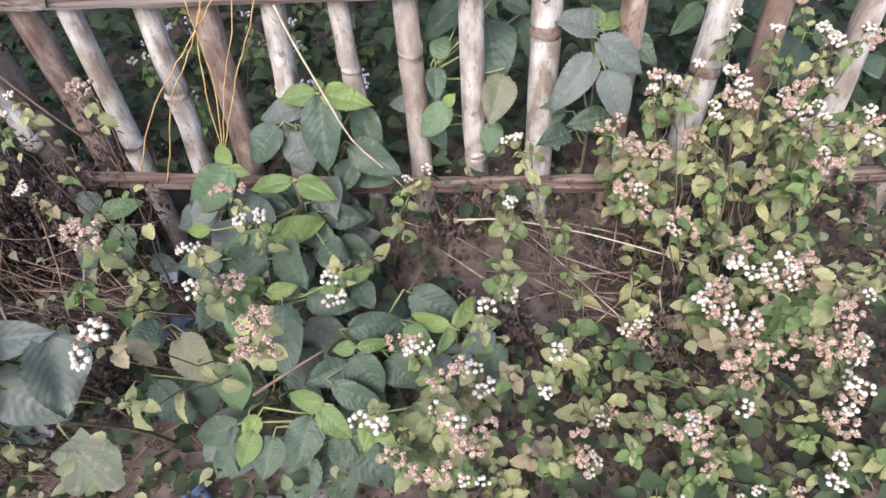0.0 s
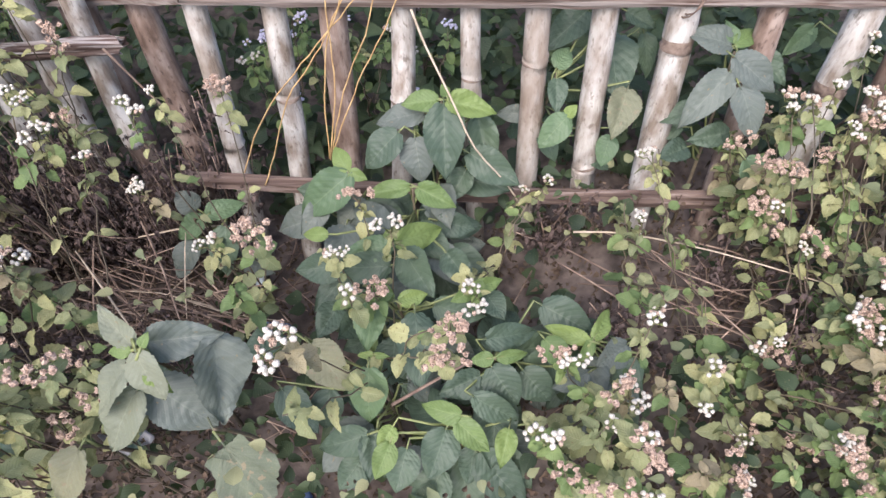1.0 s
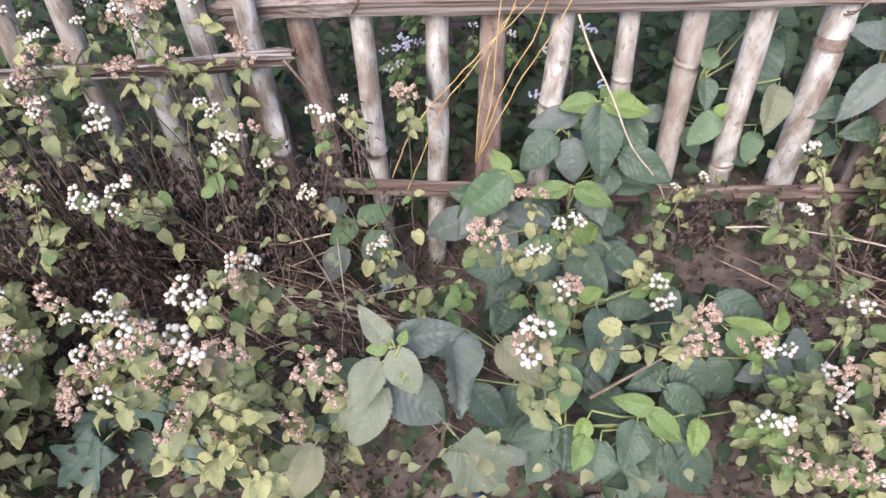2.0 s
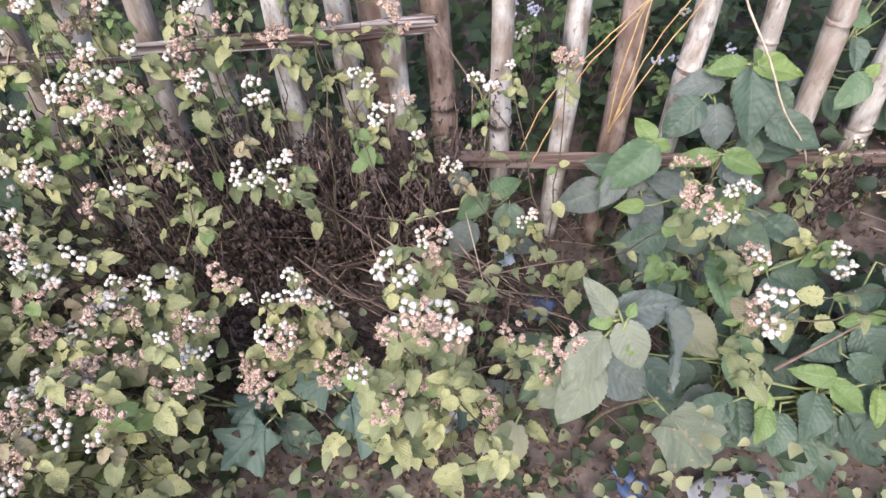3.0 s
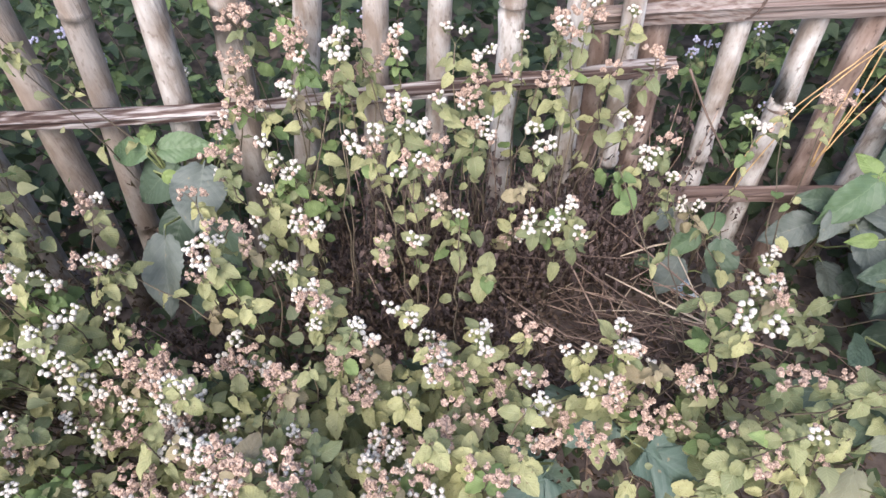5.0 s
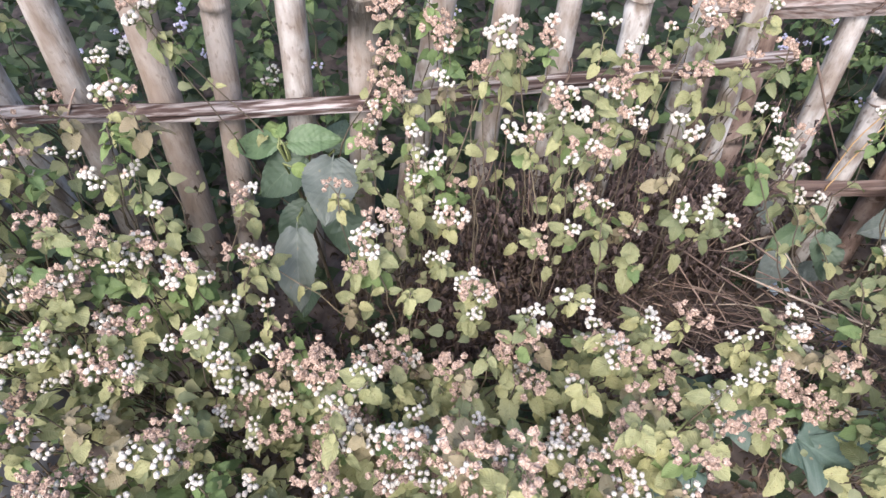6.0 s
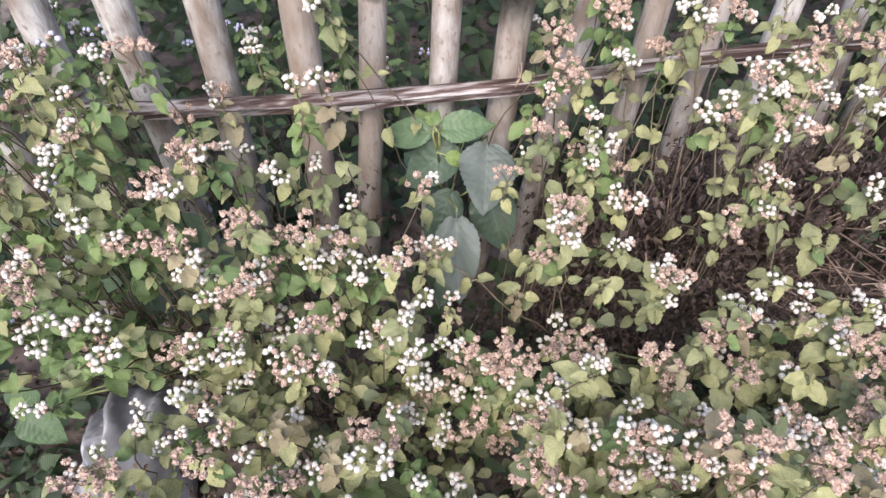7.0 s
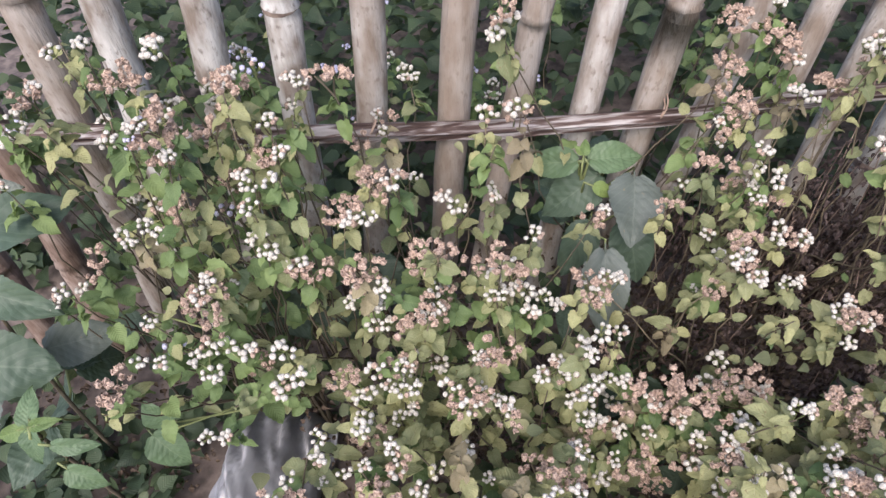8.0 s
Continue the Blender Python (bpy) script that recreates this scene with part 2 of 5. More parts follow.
def leaf_shape(name, material, rows=7, wide=0.62, teeth=0.03, fold=0.18, droop=0.25, stalk=0.16, wave=0.02, seed=0, heart=0.0, cols=1, base=0.5, end=0.85):
    """A toothed leaf, 1 long along y from its base, with a stalk behind it; fold lifts its sides and droop bends its tip down."""
    rng = random.Random(seed)
    verts, faces, uvs = [], [], []
    per = 2 * cols * 2 + 1
    widest = base / (base + end)
    peak = widest ** base * (1 - widest) ** end
    for i in range(rows + 1):
        s = i / rows
        w = wide * 0.5 * (max(s, 0.012) ** base * (1 - s) ** end) / peak
        if i == rows:
            w = 0.004
        tooth = teeth * (1 if i % 2 else -1) if 0 < i < rows else 0
        bend = -droop * s * s
        for k in range(per):
            u = (k / (per - 1)) * 2 - 1
            edge = abs(u) > 0.99
            x = u * (w + (tooth if edge else 0) * wide)
            z = bend + fold * abs(x) - fold * 0.9 * x * x / max(wide, 0.1)
            z += wave * math.sin(9 * s + 3 * u + seed) * abs(u) + rng.uniform(-1, 1) * wave * 0.5
            y = s - heart * abs(u) ** 2 * (1 - s) ** 3 - (tooth * 0.5 if edge else 0)
            verts.append((x, y, z))
            uvs.append((0.5 + 0.5 * u, s))
    for i in range(rows):
        for k in range(per - 1):
            a = i * per + k
            faces.append((a, a + 1, a + 1 + per, a + per))
    start = len(verts)
    tube(verts, faces, [(0, -stalk, -0.02), (0, -stalk * 0.4, 0.012), (0, 0.05, -0.004)], [0.018, 0.016, 0.012], 4)
    uvs += [(0.5, 0.02)] * (len(verts) - start)
    return mesh_of(name, verts, faces, [material], uvs)


def turn_to(along, up):
    """The rotation whose y is along and whose z is as near to up as can be."""
    y = Vector(along).normalized()
    x = y.cross(Vector(up))
    x = x.normalized() if x.length > 1e-4 else y.orthogonal().normalized()
    return Matrix((x, y, x.cross(y))).transposed()


def leaf_pose(base, along, up, length, width=1.0):
    return Matrix.Translation(base) @ turn_to(along, up).to_4x4() @ Matrix.Diagonal((length * width, length, length, 1))


def smooth(a, b, x):
    s = min(max((x - a) / (b - a), 0.0), 1.0)
    return s * s * (3 - 2 * s)


def ground_z(x, y):
    z = 0.075 + 0.11 * smooth(0.3, 0.75, x) * (1 - smooth(0.1, 0.6, y))
    z += 0.03 * smooth(0.0, 0.3, y)
    near = 1 - smooth(1.5, 3.0, abs(x)) * 1.0
    return z + near * (0.016 * noise.noise((x * 5, y * 5, 0.3)) + 0.008 * noise.noise((x * 17, y * 17, 2.0)) + 0.004 * noise.noise((x * 45, y * 45, 5.0)))


# ---- ground ----
def build_ground():
    def line(lo, hi, step):
        mid = list(np.arange(lo, hi + 1e-6, step))
        out = [1.5, 4, 12, 40, 150, 600, 2500]
        return [lo - d for d in reversed(out)] + mid + [hi + d for d in out]

    xs, ys = line(-1.7, 1.7, 0.03), line(-0.9, 1.6, 0.03)
    verts = [(x, y, ground_z(x, y)) for y in ys for x in xs]
    n = len(xs)
    faces = [(j * n + i, j * n + i + 1, (j + 1) * n + i + 1, (j + 1) * n + i) for j in range(len(ys) - 1) for i in range(n - 1)]
    tagged(new("ground", mesh_of("ground", verts, faces, [SOIL])), "bare dry brown soil with crumbs and dips", "ground", kind="structure")


build_ground()


# ---- fence ----
def culm(name, pts, radius, nodes, material, sides=12, squash=1.0, seed=0, dark=False):
    """A bamboo cane through pts, with swollen joints at the given shares of its length."""
    rng = random.Random(seed)
    a, b = Vector(pts[0]), Vector(pts[-1])
    stops = sorted({0.0, 1.0, *np.linspace(0, 1, 13).round(3), *(s + d for s in nodes for d in (-0.016, -0.005, 0.0, 0.005, 0.016) if 0 < s + d < 1)})
    line, radii = [], []
    for s in map(float, stops):
        at = s * (len(pts) - 1)
        i = min(int(at), len(pts) - 2)
        p = Vector(pts[i]).lerp(Vector(pts[i + 1]), at - i)
        line.append(p + Vector((rng.uniform(-1, 1), rng.uniform(-1, 1), rng.uniform(-1, 1))) * 0.0012)
        r = radius * (1.06 - 0.1 * s)
        for nd in nodes:
            d = abs(s - nd)
            r *= 1.10 if d < 0.002 else 0.97 if d < 0.007 else 1.05 if d < 0.018 else 1.0
        radii.append(r)
    verts, faces = [], []
    tube(verts, faces, line, radii, sides)
    mid = (a + b) / 2
    if squash != 1.0:
        verts = [Vector((v.x, mid.y + (v.y - mid.y) * squash, v.z)) for v in verts]
    slots = []
    for s in stops[:-1]:
        slots += [1 if any(-0.012 < s - nd < 0.012 if dark else -0.0055 < s - nd < -0.0045 for nd in nodes) else 0] * sides
    return mesh_of(name, verts, faces, [material, JOINT], None, slots + [0, 0])


fence = thing("bamboo_fence", (0, 0, 0), "weathered grey bamboo picket fence with split bamboo rails", "fence")


def fence_y(x, z):
    """The depth of the posts' axes: the fence bows a little and leans away from the path."""
    x = min(max(x, -1.05), 1.05)
    return 0.0644 + 0.0081 * x - 0.0488 * x * x + (0.135 + 0.0825 * x) * (z - 0.5)


def picket(x, lean, r=0.0175, brown=False, joints=(0.3, 0.72), foot=None, dark=False, near=0.0, top=0.86):
    """One cane post that crosses the height 0.5 at x; near brings it forward of the row."""
    ground = ground_z(x, 0.02)
    foot = ground - 0.05 if foot is None else foot
    seed = int(x * 1000) + 5000
    rng = random.Random(seed)
    bow = rng.uniform(-0.004, 0.004)
    base = fence_y(x, 0.5) - near
    pts = []
    for z, b in ((foot, 0.0), (0.35, bow), (0.6, 0.0), (top, -bow)):
        pts.append((lean * (z - 0.5) + b, fence_y(x, z) - near - base + b, z))
    pts.sort(key=lambda p: p[2])
    me = culm("post", pts, r, joints, POST_BROWN if brown else POST, seed=seed, dark=dark)
    child("post", me, fence, Matrix.Translation((x, base, 0)), "brown bamboo post, stained; the far-left pair is browned for shade" if brown else "")


# Brown cane on these two end posts stands in for the shade there.
picket(-1.44, 0.10, 0.0185, brown=True)
picket(-1.335, 0.11, 0.0185, brown=True)
picket(-1.236, 0.099, 0.0194, joints=(0.4, 0.8))
picket(-1.158, 0.080, 0.0194, joints=(0.45, 0.86))
picket(-1.066, 0.128, 0.0194, joints=(0.25, 0.6))
picket(-0.979, 0.085, 0.0190, joints=(0.3, 0.755))
picket(-0.892, 0.097, 0.0194, joints=(0.36, 0.9))
picket(-0.789, 0.088, 0.0208, joints=(0.2, 0.93))
picket(-0.709, 0.149, 0.0172, joints=(0.25, 0.69))
picket(-0.618, 0.109, 0.0185, joints=(0.4, 0.85))
picket(-0.531, 0.125, 0.0205, joints=(0.2, 0.685))
picket(-0.441, 0.195, 0.0182, joints=(0.35, 0.8))
picket(-0.347, 0.108, 0.0172, joints=(0.28, 0.7))
picket(-0.263, 0.059, 0.0160)
picket(-0.167, 0.042, 0.0172, joints=(0.33, 0.64))
picket(-0.080, 0.016, 0.0175, joints=(0.22, 0.43, 0.69), near=0.014)
picket(-0.040, -0.040, 0.0245, brown=True, joints=(0.35, 0.8), near=-0.045)
picket(-0.008, -0.010, 0.0150, joints=(0.3, 0.9), foot=0.33, near=0.014)
picket(0.047, -0.020, 0.0210, brown=True, joints=(0.3, 0.7), near=-0.045)
picket(0.143, 0.005, 0.0158, joints=(0.3, 0.62))
picket(0.246, 0.035, 0.0168, joints=(0.4, 0.62))
picket(0.325, 0.024, 0.0190, joints=(0.2, 0.7), brown=True)
picket(0.422, 0.064, 0.0168, joints=(0.4, 0.8))
picket(0.515, -0.044, 0.0140, joints=(0.45, 0.9))
picket(0.603, -0.015, 0.0172, joints=(0.48, 0.85))
picket(0.691, -0.035, 0.0176, joints=(0.26, 0.7))
picket(0.791, -0.005, 0.0205, joints=(0.52, 0.9), dark=True)
picket(0.903, -0.010, 0.0170, joints=(0.2, 0.7), brown=True)
picket(1.012, 0.060, 0.0205, joints=(0.45, 0.8), dark=True)
picket(1.083, -0.006, 0.0178, brown=True)
picket(1.20, 0.0, 0.0175)
picket(1.32, -0.02, 0.0175)


def split_rail(name, pts, radius, material, label, seed, sides=16):
    """A cane split along its length, laid flat side out, with torn long grooves and ragged ends."""
    rng = random.Random(seed)
    fine = []
    n = 46
    for i in range(n):
        at = i / (n - 1) * (len(pts) - 1)
        k = min(int(at), len(pts) - 2)
        fine.append(Vector(pts[k]).lerp(Vector(pts[k + 1]), at - k))
    verts, faces = [], []
    prof = [rng.uniform(0.66, 1.12) for _ in range(sides)]
    for i, p in enumerate(fine):
        joint = 1.0 + (0.12 if i % 9 == 4 else 0.0)
        for k in range(sides):
            a = 2 * math.pi * k / sides
            prof[k] = min(max(prof[k] + rng.uniform(-0.05, 0.05), 0.62), 1.14)
            ragged = rng.uniform(-0.012, 0.012) if i in (0, n - 1) else 0
            verts.append(p + Vector((ragged, -math.cos(a) * radius * 0.62 * prof[k] * joint, math.sin(a) * radius * prof[k] * joint)))
    for i in range(n - 1):
        for k in range(sides):
            a, b = i * sides + k, i * sides + (k + 1) % sides
            faces.append((a, b, b + sides, a + sides))
    faces.append(tuple(reversed(range(sides))))
    faces.append(tuple((n - 1) * sides + k for k in range(sides)))
    return child(name, mesh_of(name, verts, faces, [material], smooth=False), fence, None, label)


split_rail("rail", [(x, fence_y(x, z) - off, z) for x, z, off in ((0.045, 0.506, 0.040), (-0.02, 0.503, 0.041), (-0.08, 0.500, 0.043), (-0.167, 0.492, 0.031), (-0.26, 0.489, 0.028), (-0.40, 0.486, 0.028), (-0.53, 0.485, 0.030), (-0.75, 0.498, 0.029), (-0.97, 0.526, 0.029), (-1.27, 0.562, 0.030), (-1.6, 0.58, 0.030))], 0.0150, RAIL, "split bamboo rail, dark and cracked", 3)
split_rail("rail", [(x, fence_y(x, z) - min(0.027, max(-0.012, -0.012 + (x - 0.03) * 0.35)), z) for x, z in ((-0.058, 0.545), (0.0, 0.545), (0.03, 0.546), (0.085, 0.556), (0.143, 0.567), (0.20, 0.566), (0.39, 0.564), (0.57, 0.565), (0.71, 0.569), (0.84, 0.573), (1.0, 0.578), (1.5, 0.586))], 0.0155, RAIL_PALE, "pale grey split bamboo top rail", 8)
split_rail("rail", [(x, fence_y(x, z) - 0.027, z) for x, z in ((0.06, 0.272), (0.14, 0.267), (0.28, 0.260), (0.40, 0.256), (0.60, 0.257), (0.90, 0.272), (1.12, 0.284), (1.5, 0.290))], 0.0175, RAIL_MID, "grey-brown split bamboo bottom rail", 12)


def tie(x, y, z, r=0.020):
    verts, faces = [], []
    for j in range(2):
        ring = [(x + r * 0.5 * math.sin(a) + 0.003 * j, y - r * 1.2 * math.cos(a) + 0.012, z + r * 0.9 * math.sin(a) + 0.004 * j) for a in np.linspace(0, 2 * math.pi, 13)]
        tube(verts, faces, ring, [0.0012] * 13, 4, False)
    child("tie", mesh_of("tie", verts, faces, [TWIG]), fence, None, "thin brown binding")


for tx, tz in ((-0.263, 0.489), (-0.531, 0.486), (-0.892, 0.517), (0.143, 0.567), (0.791, 0.556)):
    tie(tx, fence_y(tx, tz) - 0.026, tz)


# ---- leaves, flowers and plants ----
GOAT_LEAVES = [leaf_shape("goat_leaf", GOAT, 12, wd, 0.032, f, d, 0.3, 0.06, s, 0.06, 1, 0.40, 0.72) for s, (wd, f, d) in enumerate(((0.78, 0.6, 0.15), (0.68, 0.95, 0.4), (0.76, 0.4, 0.65), (0.60, 1.2, 0.25), (0.72, 0.7, 0.85), (0.82, 0.45, 0.3)))]
GOAT_GREEN_LEAVES = [leaf_shape("green_goat_leaf", GOAT_GREEN, 12, 0.80, 0.032, 0.5, d, 0.3, 0.06, s + 9, 0.06, 1, 0.42, 0.7) for s, d in enumerate((0.1, 0.3, 0.45))]
WILT_LEAVES = [leaf_shape("wilted_leaf", WILT, 5, 0.6, 0.05, 0.9, 0.8, 0.2, 0.12, s + 20) for s in range(3)]


def tuft(seed, material):
    """The crowded small leaves below a flower head, in crossed pairs that grow downwards."""
    rng = random.Random(seed)
    me = leaf_shape("tuft_leaf", material, 8, 0.80, 0.035, 0.7, 0.5, 0.3, 0.07, seed + 30, 0.06, 1, 0.40, 0.70)
    uv = np.empty(len(me.loops) * 2, dtype=np.float32)
    me.uv_layers[0].data.foreach_get("uv", uv)
    flat = [(0.5, 0.0)] * len(me.vertices)
    for loop, pair in zip(me.loops, uv.reshape(-1, 2)):
        flat[loop.vertex_index] = tuple(pair)
    shape, polys = [v.co.copy() for v in me.vertices], [tuple(f.vertices) for f in me.polygons]
    bpy.data.meshes.remove(me)
    verts, faces, uvs = [], [], []
    for level in range(4):
        turn = level * math.pi / 2 + rng.uniform(-0.5, 0.5)
        for side in (0, math.pi):
            if rng.random() < 0.12:
                continue
            a = turn + side + rng.uniform(-0.35, 0.35)
            size = (0.0095, 0.0130, 0.0155, 0.0172)[level] * rng.uniform(0.8, 1.25)
            along = Vector((math.cos(a), math.sin(a), rng.uniform(-0.75, 0.35)))
            up = Vector((rng.uniform(-0.5, 0.5), rng.uniform(-0.6, 0.4), 1))
            p = Vector((0, 0, -0.003 - 0.0078 * level - rng.uniform(0, 0.004))) + along * size * 0.22
            m = leaf_pose(p, along, up, size, rng.uniform(0.85, 1.15))
            start = len(verts)
            verts += [m @ v for v in shape]
            faces += [tuple(start + k for k in f) for f in polys]
            uvs += flat
    return mesh_of("top_leaves", verts, faces, [material], uvs)


TUFTS = [tuft(s, GOAT_DRY if s == 3 else GOAT) for s in range(10)]
GREEN_TUFTS = [tuft(s + 20, GOAT_GREEN) for s in range(5)]
BALL = [(0, 0, 1)] + [(math.cos(a) * r, math.sin(a) * r, z) for z, r, o in ((0.55, 0.83, 0), (-0.25, 0.97, 0.5)) for a in [2 * math.pi * (k + o) / 6 for k in range(6)]] + [(0, 0, -0.9)]
BALL_FACES = [(0, 1 + k, 1 + (k + 1) % 6) for k in range(6)] + [f for k in range(6) for f in ((1 + k, 7 + k, 1 + (k + 1) % 6), (7 + k, 7 + (k + 1) % 6, 1 + (k + 1) % 6))] + [(13, 7 + (k + 1) % 6, 7 + k) for k in range(6)]


def white_cluster(seed, petals=None, clumps=2):
    """A spray of small fluffy button heads, packed in a few clumps on thin stalks."""
    rng = random.Random(seed)
    verts, faces, slots, spots = [], [], [], []
    for c in range(clumps):
        a = 2 * math.pi * (c + rng.uniform(-0.25, 0.25)) / clumps
        far = 0.0 if clumps == 1 else rng.uniform(0.009, 0.014)
        mid = Vector((far * math.cos(a), far * math.sin(a), rng.uniform(0.010, 0.020)))
        want, tries = len(spots) + rng.randint(5, 9), 0
        while len(spots) < want and tries < 300:
            tries += 1
            b, r = rng.uniform(0, 2 * math.pi), 0.0084 * math.sqrt(rng.random())
            p = mid + Vector((r * math.cos(b), r * math.sin(b), 0.002 - 30 * r * r + rng.uniform(-0.0012, 0.0012)))
            if all((p - q).length > 0.0038 for q, _ in spots):
                spots.append((p, mid))
    for p, mid in spots:
        size = rng.uniform(0.0023, 0.0032)
        out = (p - mid + Vector((0, 0, 0.010))).normalized()
        turn = turn_to(out.orthogonal(), out)
        start = len(verts)
        for v in BALL:
            verts.append(p + turn @ (Vector(v) * size * rng.uniform(0.78, 1.2)))
        faces += [tuple(start + k for k in f) for f in BALL_FACES]
        slots += [0 if rng.random() > 0.14 else 2] * len(BALL_FACES)
        before = len(faces)
        tube(verts, faces, [p - out * 0.0042, p - out * 0.0010], [0.0011, size * 0.85], 5, False)
        tube(verts, faces, [Vector((0, 0, -0.004)), mid * 0.5, mid - Vector((0, 0, 0.008)), p - out * 0.0038], [0.0008, 0.0007, 0.0006, 0.0005], 3, False)
        slots += [1] * (len(faces) - before)
    return mesh_of("white_flowers", verts, faces, [petals or WHITE, STEM_GREEN, DRY], None, slots)


def dry_cluster(seed, clumps=3):
    """Spent heads: packed tan bristly cups with short spreading dry scales."""
    rng = random.Random(seed)
    verts, faces, slots = [], [], []
    for c in range(clumps):
        a = 2 * math.pi * (c + rng.uniform(-0.3, 0.3)) / clumps
        far = 0.0 if clumps == 1 else rng.uniform(0.006, 0.012)
        mid = Vector((far * math.cos(a), far * math.sin(a), rng.uniform(0.010, 0.018)))
        before = len(faces)
        for n in range(rng.randint(7, 10)):
            b, r = rng.uniform(0, 2 * math.pi), 0.0115 * math.sqrt(rng.random())
            p = mid + Vector((r * math.cos(b), r * math.sin(b), 0.001 - 22 * r * r + rng.uniform(-0.0015, 0.0015)))
            out = (p - mid + Vector((0, 0, 0.009))).normalized()
            size, turn, start = rng.uniform(0.0026, 0.0036), turn_to(out.orthogonal(), out), len(verts)
            verts += [p + turn @ (Vector(v) * size * rng.uniform(0.72, 1.25)) for v in BALL]
            faces += [tuple(start + k for k in f) for f in BALL_FACES]
            for k in range(7):
                d = (out + Vector((rng.uniform(-1, 1), rng.uniform(-1, 1), rng.uniform(-0.8, 1))) * 0.9).normalized()
                w = d.orthogonal().normalized() * rng.uniform(0.0013, 0.0022)
                w.rotate(Matrix.Rotation(rng.uniform(0, 6.3), 3, d))
                h = rng.uniform(0.0034, 0.0054)
                s = len(verts)
                verts += [p - w * 0.5, p + d * h * 0.6 - w, p + d * h, p + d * h * 0.6 + w]
                faces.append((s, s + 1, s + 2, s + 3))
        slots += [0] * (len(faces) - before)
        before = len(faces)
        tube(verts, faces, [Vector((0, 0, -0.004)), mid * 0.6, mid], [0.0009, 0.0008, 0.0008], 3, False)
        slots += [1] * (len(faces) - before)
    return mesh_of("dry_flowers", verts, faces, [DRY, STEM], None, slots, smooth=False)


WHITE_SPRAYS = [white_cluster(s, None, c) for s, c in enumerate((1, 2, 2, 1, 1, 3))]
LILAC_SPRAYS = [white_cluster(40 + s, LILAC, c) for s, c in enumerate((1, 2))]
DRY_SPRAYS = [dry_cluster(s, c) for s, c in enumerate((1, 2, 3, 2))]


